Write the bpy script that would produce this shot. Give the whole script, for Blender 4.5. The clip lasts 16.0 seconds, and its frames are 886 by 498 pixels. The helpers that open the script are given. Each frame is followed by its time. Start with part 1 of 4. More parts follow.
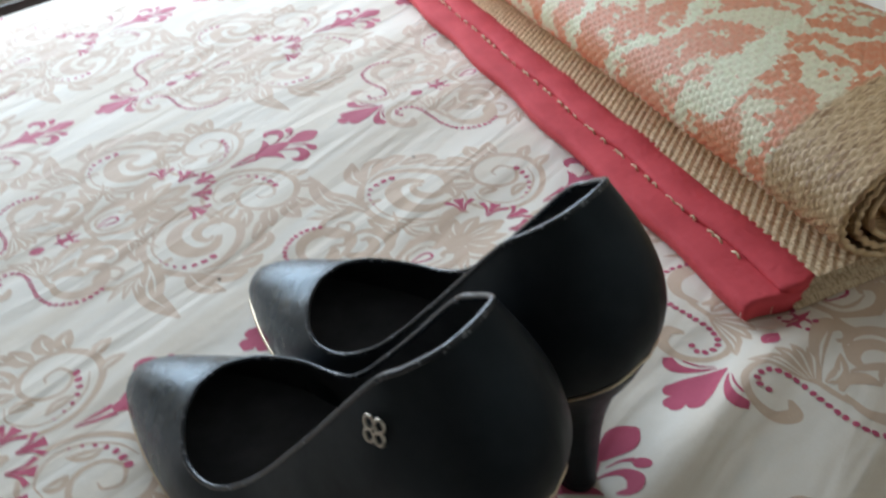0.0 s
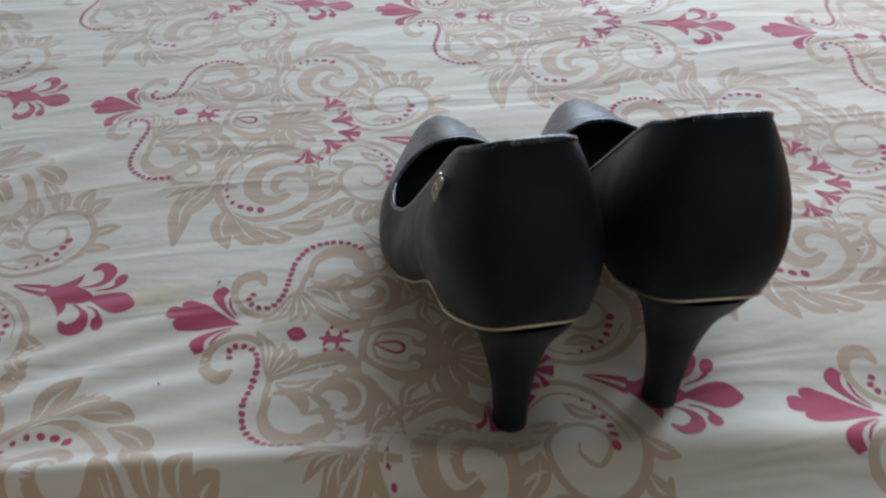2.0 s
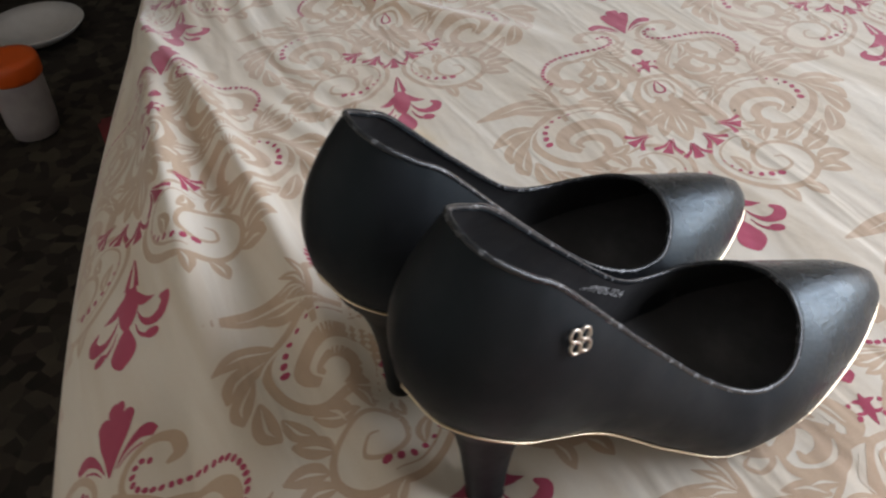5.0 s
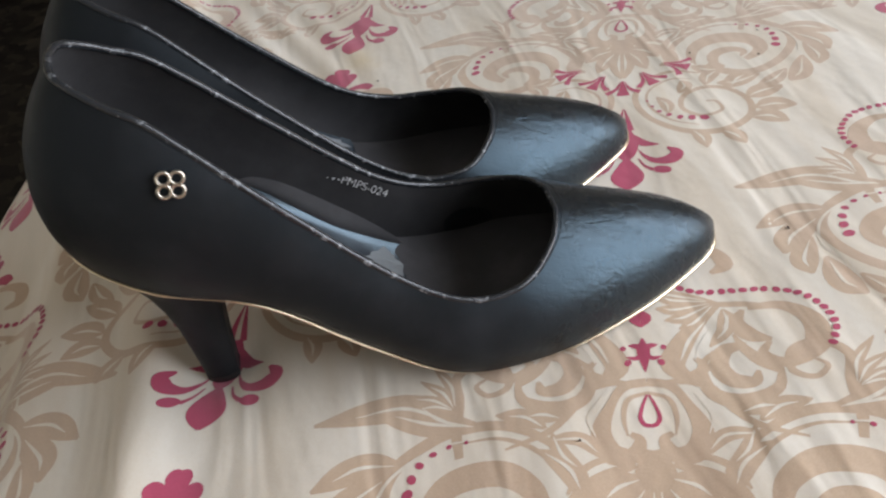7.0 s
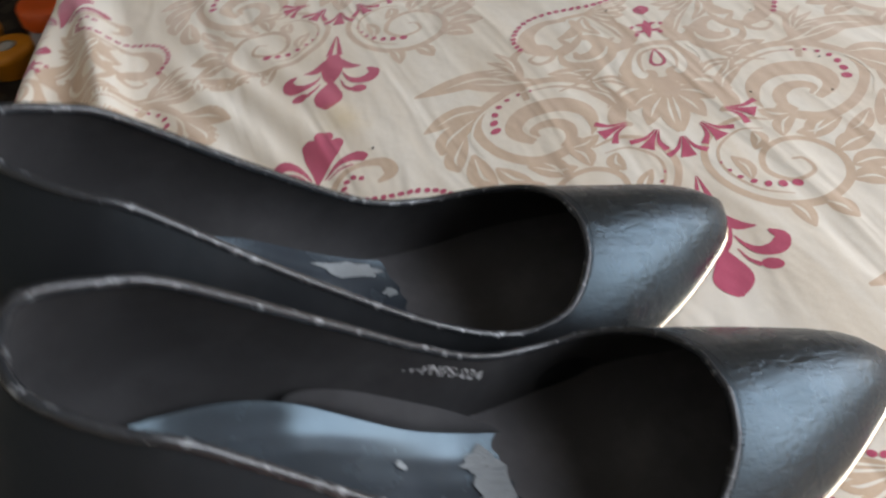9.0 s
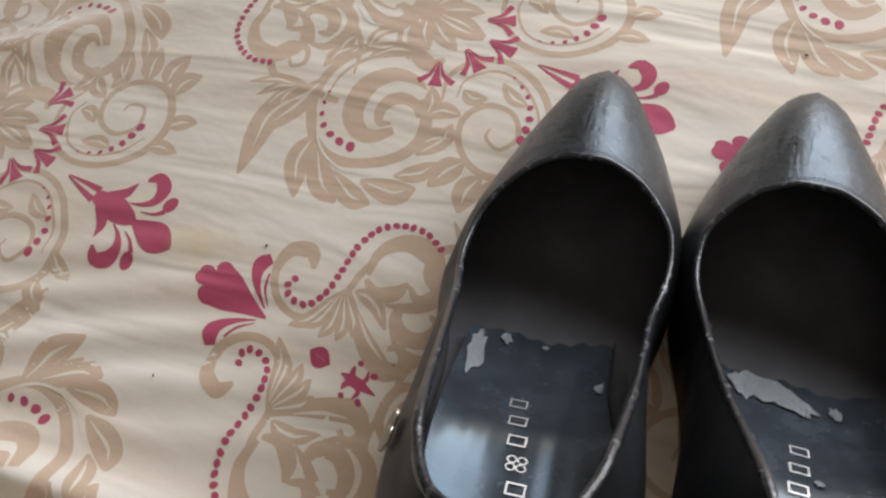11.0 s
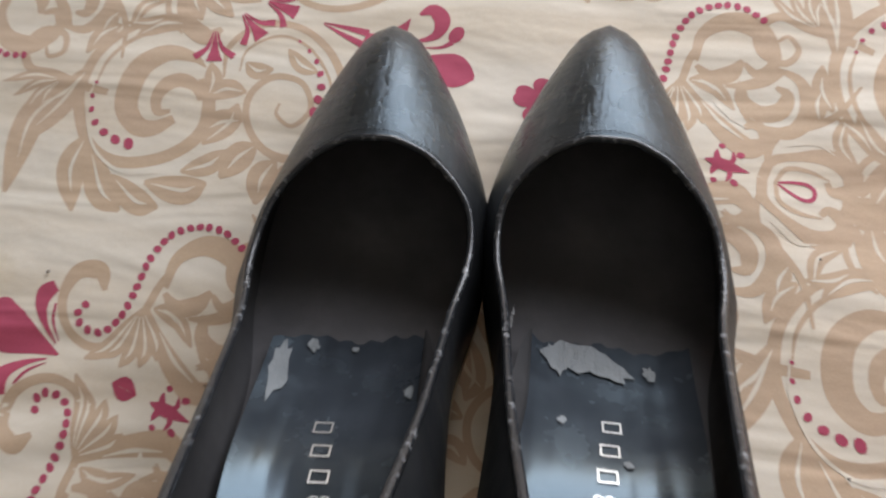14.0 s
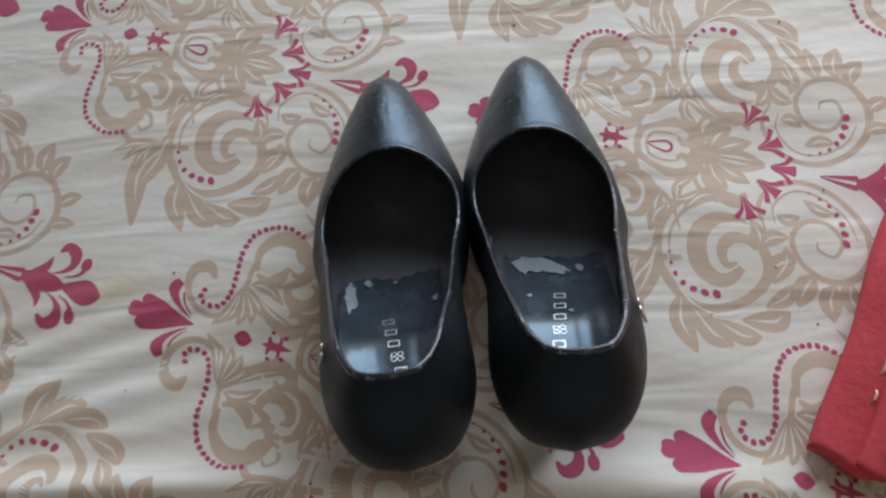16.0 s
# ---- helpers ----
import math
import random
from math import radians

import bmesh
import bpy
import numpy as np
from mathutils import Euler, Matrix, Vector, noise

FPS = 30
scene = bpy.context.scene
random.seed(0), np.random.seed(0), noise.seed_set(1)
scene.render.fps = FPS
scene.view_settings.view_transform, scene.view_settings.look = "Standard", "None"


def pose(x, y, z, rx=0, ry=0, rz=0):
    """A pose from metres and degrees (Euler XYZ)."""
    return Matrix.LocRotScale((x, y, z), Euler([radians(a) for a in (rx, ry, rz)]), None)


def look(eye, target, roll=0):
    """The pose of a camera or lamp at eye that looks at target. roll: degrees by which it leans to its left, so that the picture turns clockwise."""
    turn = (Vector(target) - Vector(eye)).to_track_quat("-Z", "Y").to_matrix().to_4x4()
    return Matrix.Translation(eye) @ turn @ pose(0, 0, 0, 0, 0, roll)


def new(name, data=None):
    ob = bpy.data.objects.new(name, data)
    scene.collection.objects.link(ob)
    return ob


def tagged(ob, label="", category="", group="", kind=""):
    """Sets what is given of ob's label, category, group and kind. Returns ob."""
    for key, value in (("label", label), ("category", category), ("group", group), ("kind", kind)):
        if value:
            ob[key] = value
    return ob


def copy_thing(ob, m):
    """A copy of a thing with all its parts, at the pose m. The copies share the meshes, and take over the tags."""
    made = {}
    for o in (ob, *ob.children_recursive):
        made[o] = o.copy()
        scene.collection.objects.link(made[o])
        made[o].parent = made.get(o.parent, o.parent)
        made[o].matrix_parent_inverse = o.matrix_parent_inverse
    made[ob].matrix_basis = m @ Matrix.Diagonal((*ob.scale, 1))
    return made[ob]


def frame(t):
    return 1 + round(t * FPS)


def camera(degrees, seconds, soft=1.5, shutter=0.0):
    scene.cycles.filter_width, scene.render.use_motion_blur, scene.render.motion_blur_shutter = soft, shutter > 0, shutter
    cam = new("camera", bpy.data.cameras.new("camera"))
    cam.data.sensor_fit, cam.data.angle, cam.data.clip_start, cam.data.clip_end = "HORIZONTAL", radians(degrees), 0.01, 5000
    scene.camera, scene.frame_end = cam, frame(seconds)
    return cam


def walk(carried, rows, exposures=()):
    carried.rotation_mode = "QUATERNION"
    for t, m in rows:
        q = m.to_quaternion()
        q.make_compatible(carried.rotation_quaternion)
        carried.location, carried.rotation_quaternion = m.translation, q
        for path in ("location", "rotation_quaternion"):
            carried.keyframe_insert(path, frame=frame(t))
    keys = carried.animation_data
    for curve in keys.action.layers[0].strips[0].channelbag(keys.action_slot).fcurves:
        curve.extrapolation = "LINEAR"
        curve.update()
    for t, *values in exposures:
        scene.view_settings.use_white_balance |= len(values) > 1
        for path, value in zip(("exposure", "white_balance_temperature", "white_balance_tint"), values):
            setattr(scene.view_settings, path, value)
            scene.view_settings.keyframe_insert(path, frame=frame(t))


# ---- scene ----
cam = camera(56.1, 16.0, soft=2.3, shutter=0.4)
PATH = [
    (0, (-0.132, -0.109, 0.286), (0.964, 1.036, -0.933), -10.2),
    (0.5, (-0.124, -0.12, 0.269), (0.89, 1.025, -1.021), -3.9),
    (1, (-0.136, -0.187, 0.282), (0.404, 1.269, -0.978), -2.1),
    (1.5, (-0.09, -0.255, 0.294), (0.115, 1.296, -0.952), -1.6),
    (2, (-0.055, -0.204, 0.277), (0.001, 1.312, -1.026), -4.0),
    (2.5, (-0.006, -0.17, 0.294), (-0.151, 1.264, -1.092), -5.7),
    (3, (0.078, -0.175, 0.299), (-0.505, 1.18, -1.051), -9.9),
    (3.5, (0.137, -0.169, 0.31), (-0.878, 0.951, -1.0), -9.3),
    (5.8, (0.224, -0.001, 0.274), (-1.195, 0.452, -1.061), -6.1),
    (6, (0.235, 0.016, 0.271), (-1.215, 0.387, -1.054), -7.8),
    (6.5, (0.27, 0.049, 0.246), (-1.23, 0.259, -1.059), -8.5),
    (7, (0.28, 0.082, 0.239), (-1.227, 0.257, -1.064), -8.6),
    (7.5, (0.271, 0.086, 0.24), (-1.244, 0.242, -1.057), -8.7),
    (8, (0.236, 0.092, 0.226), (-1.282, 0.238, -1.068), -8.7),
    (8.5, (0.196, 0.085, 0.218), (-1.277, 0.3, -1.118), -8.4),
    (9, (0.15, 0.05, 0.235), (-1.22, 0.439, -1.169), -7.2),
    (9.2, (0.13, 0.032, 0.248), (-1.163, 0.535, -1.193), -7.8),
    (11.3, (-0.01, -0.027, 0.28), (-0.494, 0.89, -1.43), -14.2),
    (11.5, (-0.016, -0.012, 0.271), (-0.494, 0.896, -1.446), -14.8),
    (12, (-0.028, 0.025, 0.241), (-0.453, 0.848, -1.531), -15.7),
    (12.5, (-0.036, 0.05, 0.219), (-0.409, 0.827, -1.586), -15.2),
    (13, (-0.005, 0.045, 0.234), (-0.287, 0.85, -1.575), -10.6),
    (13.5, (0.016, 0.04, 0.241), (-0.229, 0.839, -1.576), -10.3),
    (14, (0.024, 0.014, 0.272), (-0.213, 0.798, -1.552), -10.9),
    (14.5, (0.03, -0.011, 0.341), (-0.201, 0.771, -1.486), -12.9),
    (15, (0.036, -0.051, 0.385), (-0.157, 0.741, -1.442), -17.0),
    (15.5, (0.023, -0.099, 0.42), (-0.147, 0.764, -1.376), -14.7),
    (16, (0.022, -0.077, 0.398), (-0.12, 0.777, -1.405), -12.8),
]
# the clip's camera drifts in brightness and white balance: seconds, stops, kelvin, tint
LIGHTING = [(0, .24, 6500, 15), (1, .08, 6500, 16), (2, .14, 6350, 17), (3.5, .26, 6700, 20), (5.8, .52, 7500, 25), (6.5, .58, 7500, 25), (7, .46, 7400, 23), (8, .34, 7350, 23), (9, .5, 7400, 23),
            (11.3, .47, 7650, 25), (13, .52, 7700, 25), (14, .50, 7700, 25), (14.5, .34, 7700, 25), (15.2, .22, 7200, 23), (16, .20, 6600, 19)]
walk(cam, [(t, look(eye, target, roll)) for t, eye, target, roll in PATH], LIGHTING)

# ---- light ----
world = bpy.data.worlds.new("sky_world")
scene.world = world
world.use_nodes = True
wn = world.node_tree.nodes
sky = wn.new("ShaderNodeTexSky")
sky.sky_type = 'NISHITA'
sky.sun_disc = False
sky.sun_elevation = radians(38)
sky.sun_rotation = radians(-20)
world.node_tree.links.new(sky.outputs[0], wn["Background"].inputs[0])
wn["Background"].inputs[1].default_value = 0.12


def area_lamp(name, m, sx, sy, watts, colour):
    data = bpy.data.lights.new(name, "AREA")
    data.shape, data.size, data.size_y, data.energy, data.color = "RECTANGLE", sx, sy, watts, colour
    lamp = new(name, data)
    lamp.matrix_world = m
    return tagged(lamp, "daylight falling in through the window opening", "daylight", kind="structure")


# the one window lies beyond the toes
area_lamp("window_daylight", look((0.62, 1.17, 0.55), (0.46, 0.0, 0.20)), 1.3, 0.95, 22, (0.68, 0.86, 1.0))


# ---- materials ----
def material(name, colour, rough=0.6, metal=0.0):
    m = bpy.data.materials.new(name)
    m.use_nodes = True
    b = m.node_tree.nodes["Principled BSDF"]
    b.inputs["Base Color"].default_value = (*colour, 1)
    b.inputs["Roughness"].default_value = rough
    b.inputs["Metallic"].default_value = metal
    return m


def node(m, kind, **settings):
    n = m.node_tree.nodes.new(kind)
    for key, value in settings.items():
        n.inputs[key].default_value = value
    return n


def link(m, a, b):
    m.node_tree.links.new(a, b)


def coords(m, scale=(1, 1, 1), turn=0.0):
    t = m.node_tree.nodes.new("ShaderNodeTexCoord")
    p = m.node_tree.nodes.new("ShaderNodeMapping")
    p.inputs["Scale"].default_value = scale
    p.inputs["Rotation"].default_value = (0, 0, turn)
    link(m, t.outputs["Object"], p.inputs[0])
    return p.outputs[0]


def ramp(m, fac, stops):
    r = m.node_tree.nodes.new("ShaderNodeValToRGB")
    while len(r.color_ramp.elements) < len(stops):
        r.color_ramp.elements.new(0.5)
    for e, (p, c) in zip(r.color_ramp.elements, stops):
        e.position, e.color = p, (*c, 1)
    link(m, fac, r.inputs[0])
    return r.outputs[0]


def mix(m, fac, a, b, mode="MIX"):
    n = m.node_tree.nodes.new("ShaderNodeMixRGB")
    n.blend_type = mode
    for sock, v in zip(n.inputs, (fac, a, b)):
        if isinstance(v, (int, float)):
            sock.default_value = v
        elif isinstance(v, tuple):
            sock.default_value = (*v, 1)
        else:
            link(m, v, sock)
    return n.outputs[0]


def noise_of(m, vec, scale, detail=4.0, rough=0.55, warp=0.0):
    n = node(m, "ShaderNodeTexNoise", Scale=scale, Detail=detail, Roughness=rough, Distortion=warp)
    link(m, vec, n.inputs["Vector"])
    return n.outputs[0]


def bump(m, height, strength, distance, into=None):
    n = node(m, "ShaderNodeBump", Strength=strength, Distance=distance)
    link(m, height, n.inputs["Height"])
    if into is not None:
        link(m, into, n.inputs["Normal"])
    link(m, n.outputs[0], m.node_tree.nodes["Principled BSDF"].inputs["Normal"])
    return n.outputs[0]


def base(m, socket):
    link(m, socket, m.node_tree.nodes["Principled BSDF"].inputs["Base Color"])


STAIN = (-0.186, 0.102, 0.0)


def cloth(name, colour, deep, crease_shade, nap_haze=0.3):
    """Thin cotton: weave, soft creases along the print's axis, their shade coloured in as faint streaks."""
    m = material(name, colour, 0.85)
    long = coords(m, (4, 36, 30), 0.20)
    flat = coords(m)
    # shading of the wrinkles, put into the colour as darker bands
    bands = ramp(m, noise_of(m, long, 1.0, 3.0, 0.5, 0.4), [(0.40, (0, 0, 0)), (0.62, (1, 1, 1))])
    col = mix(m, bands, colour, crease_shade)
    blot = ramp(m, noise_of(m, flat, 9.0, 4.0), [(0.35, (0, 0, 0)), (0.75, (0.5, 0.5, 0.5))])
    col = mix(m, blot, col, deep)
    # an old yellow stain
    spot = node(m, "ShaderNodeVectorMath")
    spot.operation = "DISTANCE"
    spot.inputs[1].default_value = STAIN
    link(m, flat, spot.inputs[0])
    rim = node(m, "ShaderNodeMath")
    rim.operation = "MULTIPLY_ADD"
    link(m, noise_of(m, flat, 60.0, 4.0), rim.inputs[0])
    rim.inputs[1].default_value = 0.03
    link(m, spot.outputs["Value"], rim.inputs[2])
    col = mix(m, ramp(m, rim.outputs[0], [(0.012, (0.32, 0.32, 0.32)), (0.030, (0, 0, 0))]), col, (0.66, 0.44, 0.10))
    thread = noise_of(m, flat, 1500.0, 2.0)
    col = mix(m, 0.16, col, thread, "OVERLAY")
    base(m, col)
    one = bump(m, noise_of(m, coords(m, (7, 34, 30), 0.22), 1.0, 2.0, 0.5, 0.8), 0.55, 0.006)
    two = bump(m, noise_of(m, coords(m, (14, 22, 20), 0.35), 1.0, 4.0), 0.45, 0.004, one)
    bump(m, thread, 0.12, 0.0004, two)
    b = m.node_tree.nodes["Principled BSDF"]
    b.inputs["Roughness"].default_value = 0.82
    b.inputs["Specular IOR Level"].default_value = 0.3
    b.inputs["Sheen Weight"].default_value = nap_haze
    b.inputs["Sheen Roughness"].default_value = 0.4
    return m


SHEET = cloth("cream_cotton", (0.82, 0.745, 0.64), (0.78, 0.695, 0.585), (0.735, 0.63, 0.505))
# both inks get extra sheen, a stand-in for haze that pales distant print
TAN = cloth("tan_print", (0.635, 0.458, 0.318), (0.59, 0.42, 0.30), (0.58, 0.41, 0.29), 0.95)
CRIMSON = cloth("crimson_print", (0.54, 0.085, 0.15), (0.48, 0.07, 0.125), (0.50, 0.075, 0.13), 0.6)


def leather(name, colour, rough, fine, deep, worn=False):
    """Coated leather; worn: creased and polished over the toe, matt and smooth behind."""
    m = material(name, colour, rough)
    v = coords(m)
    wear = noise_of(m, v, 38.0, 6.0, 0.6)
    base(m, mix(m, ramp(m, wear, [(0.45, (0, 0, 0)), (0.8, (1, 1, 1))]), colour, tuple(min(1, c * 1.6 + 0.003) for c in colour)))
    r = ramp(m, noise_of(m, v, 60.0, 5.0, 0.6), [(0.3, (rough - 0.07,) * 3), (0.75, (rough + 0.14,) * 3)])
    link(m, r, m.node_tree.nodes["Principled BSDF"].inputs["Roughness"])
    if worn:
        along = node(m, "ShaderNodeSeparateXYZ")
        link(m, v, along.inputs[0])
        vamp = ramp(m, along.outputs[1], [(0.115, (0, 0, 0)), (0.160, (1, 1, 1))])
        r = mix(m, vamp, mix(m, 1.0, r, (0.17, 0.17, 0.17), "ADD"), r)
        link(m, r, m.node_tree.nodes["Principled BSDF"].inputs["Roughness"])
        link(m, mix(m, vamp, (0.16, 0.16, 0.16), (0.52, 0.52, 0.52)), m.node_tree.nodes["Principled BSDF"].inputs["Specular IOR Level"])
    creases = noise_of(m, coords(m, (240, 46, 60)), 1.0, 5.0, 0.65, 0.8)
    cross = noise_of(m, coords(m, (40, 190, 60)), 1.0, 4.0, 0.6, 1.0)
    pores = noise_of(m, v, 1400.0, 2.0)
    one = bump(m, ramp(m, creases, [(0.36, (0, 0, 0)), (0.48, (1, 1, 1))]), deep, 0.0006)
    two = bump(m, ramp(m, cross, [(0.34, (0, 0, 0)), (0.5, (1, 1, 1))]), deep * 0.6, 0.0005, one)
    wrinkles = noise_of(m, coords(m, (560, 150, 220)), 1.0, 3.0, 0.6, 0.6)
    three = bump(m, ramp(m, wrinkles, [(0.38, (0, 0, 0)), (0.52, (1, 1, 1))]), deep * 1.1, 0.0003, two)
    bump(m, pores, fine, 0.0002, three)
    if worn:
        for n in [n for n in m.node_tree.nodes if n.type == "BUMP"][:3]:
            force = node(m, "ShaderNodeMath")
            force.operation = "MULTIPLY_ADD"
            link(m, vamp, force.inputs[0])
            force.inputs[1].default_value = n.inputs["Strength"].default_value * 0.88
            force.inputs[2].default_value = n.inputs["Strength"].default_value * 0.12
            link(m, force.outputs[0], n.inputs["Strength"])
    return m


UPPER = leather("black_leather", (0.014, 0.0145, 0.0155), 0.25, 0.15, 0.20, True)
ub = UPPER.node_tree.nodes["Principled BSDF"]
# the skylight's blue in the highlights is put into the leather's tint
ub.inputs["Specular Tint"].default_value = (0.52, 0.82, 1.0, 1)
LINING = leather("black_lining", (0.031, 0.030, 0.031), 0.8, 0.2, 0.06)
LINING.node_tree.nodes["Principled BSDF"].inputs["Specular IOR Level"].default_value = 0.25
SOCK = leather("grey_black_sock", (0.062, 0.059, 0.061), 0.85, 0.3, 0.06)
INSOLE = leather("glossy_insole", (0.030, 0.036, 0.043), 0.22, 0.1, 0.05)
INSOLE.node_tree.nodes["Principled BSDF"].inputs["Specular IOR Level"].default_value = 0.65
# blue sky reflection coloured into the pad's gloss as well
INSOLE.node_tree.nodes["Principled BSDF"].inputs["Specular Tint"].default_value = (0.6, 0.86, 1.0, 1)
bump(INSOLE, noise_of(INSOLE, coords(INSOLE, (95, 7, 9)), 1.0, 1.0), 0.5, 0.0030)
OUTSOLE = leather("black_sole", (0.016, 0.016, 0.016), 0.6, 0.3, 0.1)
PEEL = leather("peeled_grey_backing", (0.18, 0.195, 0.20), 0.55, 0.5, 0.5)
GOLD = material("gold_trim", (0.83, 0.69, 0.50), 0.3, 1.0)
SILVER = material("silver_foil", (0.62, 0.61, 0.58), 0.45, 1.0)
GREYINK = material("grey_stamp", (0.22, 0.22, 0.22), 0.5)
base(GREYINK, ramp(GREYINK, noise_of(GREYINK, coords(GREYINK), 420.0, 3.0), [(0.42, (0.30, 0.30, 0.30)), (0.62, (0.55, 0.55, 0.55))]))
PEWTER = material("dull_brass", (0.58, 0.52, 0.44), 0.35, 1.0)
THREAD = material("red_thread", (0.70, 0.45, 0.35), 0.8)

# worn binding: black with pale scuffs
BINDING = material("scuffed_binding", (0.02, 0.022, 0.025), 0.24)
bv = coords(BINDING)
base(BINDING, ramp(BINDING, noise_of(BINDING, bv, 240.0, 6.0, 0.7), [(0.56, (0.02, 0.022, 0.025)), (0.68, (0.26, 0.27, 0.28))]))
bump(BINDING, noise_of(BINDING, bv, 500.0, 3.0), 0.5, 0.0006)


def plain(name, a, b, scale, rough, relief=0.3, distance=0.001):
    m = material(name, a, rough)
    v = coords(m)
    n = noise_of(m, v, scale, 6.0, 0.6)
    base(m, mix(m, ramp(m, n, [(0.35, (0, 0, 0)), (0.68, (1, 1, 1))]), a, b))
    bump(m, noise_of(m, v, scale * 6, 4.0), relief, distance)
    return m


RED = plain("red_binding_cloth", (0.66, 0.065, 0.075), (0.56, 0.045, 0.055), 45.0, 0.85, 0.6)
# lightened beyond its own tone so the walls return more fill light
WALL = plain("cream_wall_paint", (0.86, 0.80, 0.70), (0.81, 0.75, 0.65), 6.0, 0.7)
CEILING = plain("white_ceiling_paint", (0.78, 0.77, 0.74), (0.72, 0.71, 0.68), 5.0, 0.8)
DARKWOOD = plain("dark_wood", (0.045, 0.025, 0.018), (0.08, 0.045, 0.03), 30.0, 0.45)
MATTRESS = plain("mattress_ticking", (0.55, 0.50, 0.44), (0.48, 0.43, 0.38), 40.0, 0.9)
ORANGE = plain("orange_plastic", (0.80, 0.12, 0.015), (0.72, 0.10, 0.012), 20.0, 0.4, 0.05)
AMBER = plain("amber_plastic", (0.80, 0.30, 0.02), (0.72, 0.25, 0.015), 20.0, 0.4, 0.05)
FROST = plain("cloudy_plastic", (0.42, 0.39, 0.39), (0.34, 0.30, 0.31), 25.0, 0.35, 0.1)
PALE = plain("pale_plastic", (0.55, 0.53, 0.50), (0.48, 0.46, 0.44), 25.0, 0.5, 0.1)
MAROON = plain("maroon_cloth", (0.20, 0.012, 0.014), (0.13, 0.008, 0.010), 30.0, 0.85)

# speckled dark stone floor
STONE = material("speckled_stone", (0.06, 0.05, 0.04), 0.7)
STONE.node_tree.nodes["Principled BSDF"].inputs["Specular IOR Level"].default_value = 0.2
sv = coords(STONE)
chips = node(STONE, "ShaderNodeTexVoronoi", Scale=42.0)
link(STONE, sv, chips.inputs["Vector"])
speck = ramp(STONE, chips.outputs["Color"], [(0.25, (0.012, 0.009, 0.007)), (0.5, (0.027, 0.021, 0.016)), (0.85, (0.07, 0.057, 0.043))])
base(STONE, mix(STONE, ramp(STONE, noise_of(STONE, sv, 14.0), [(0.4, (0, 0, 0)), (0.7, (0.7, 0.7, 0.7))]), speck, (0.032, 0.027, 0.021)))


def straw(name, printed):
    m = material(name, (0.55, 0.38, 0.22), 0.5)
    v = coords(m)
    strand = noise_of(m, coords(m, (260, 900, 300)), 1.0, 2.0)
    col = ramp(m, strand, [(0.3, (0.50, 0.31, 0.15)), (0.55, (0.84, 0.64, 0.40)), (0.75, (0.88, 0.76, 0.54))])
    if printed:
        # figures woven strand by strand
        snap = m.node_tree.nodes.new("ShaderNodeVectorMath")
        snap.operation = "SNAP"
        snap.inputs[1].default_value = (0.0036, 0.0022, 0.0022)
        link(m, v, snap.inputs[0])
        w = node(m, "ShaderNodeTexWave", Scale=3.5, Distortion=8.5, Detail=2.0)
        w.inputs["Detail Scale"].default_value = 1.6
        link(m, snap.outputs[0], w.inputs["Vector"])
        w.wave_profile, w.bands_direction = "SIN", "DIAGONAL"
        feather = noise_of(m, snap.outputs[0], 130.0, 2.0)
        both = mix(m, 0.30, w.outputs["Fac"], feather)
        fig = ramp(m, both, [(0.40, (0.80, 0.31, 0.17)), (0.42, (0.84, 0.80, 0.55)), (0.58, (0.84, 0.80, 0.55)), (0.60, (0.76, 0.26, 0.12))])
        sprigs = noise_of(m, snap.outputs[0], 34.0, 2.0, 0.5, 1.6)
        fig = mix(m, ramp(m, sprigs, [(0.535, (0, 0, 0)), (0.55, (0.9, 0.9, 0.9))]), fig, (0.80, 0.76, 0.50))
        rows = noise_of(m, coords(m, (300, 600, 600)), 1.0, 2.0)
        fig = mix(m, ramp(m, rows, [(0.45, (0, 0, 0)), (0.7, (0.5, 0.5, 0.5))]), fig, (0.70, 0.48, 0.30))
        # a plain ribbed strip along each end of the mat
        rib = noise_of(m, coords(m, (900, 110, 110)), 1.0, 1.0)
        ribbed = ramp(m, rib, [(0.34, (0.34, 0.18, 0.08)), (0.5, (0.58, 0.37, 0.18)), (0.7, (0.72, 0.50, 0.28))])
        sep = node(m, "ShaderNodeSeparateXYZ")
        link(m, v, sep.inputs[0])
        strip = ramp(m, sep.outputs[0], [(0.0, (0, 0, 0)), (0.036, (0, 0, 0)), (0.0365, (1, 1, 1))])
        col = mix(m, strip, ribbed, fig)
    base(m, col)
    bump(m, noise_of(m, coords(m, (500, 500, 500)), 1.0, 2.0), 0.5, 0.0006)
    return m


STRAW = straw("straw_weave", False)
MATPRINT = straw("printed_straw_weave", True)
REED = straw("reed_edges", False)


# ---- building helpers ----
def mesh_of(name, verts, faces, mat, smooth=True):
    me = bpy.data.meshes.new(name)
    me.from_pydata(verts, [], faces)
    if mat:
        me.materials.append(mat)
    if smooth:
        me.polygons.foreach_set("use_smooth", [True] * len(me.polygons))
    me.update()
    return me


def part(name, data, parent, label="", mat=None):
    """One mesh object under a thing or a part; data: (verts, faces) or a bmesh."""
    if isinstance(data, tuple):
        me = mesh_of(name, data[0], data[1], mat)
    else:
        me = bpy.data.meshes.new(name)
        data.to_mesh(me)
        data.free()
        me.materials.append(mat)
        me.polygons.foreach_set("use_smooth", [True] * len(me.polygons))
    ob = new(name, me)
    ob.parent = parent
    return tagged(ob, label)


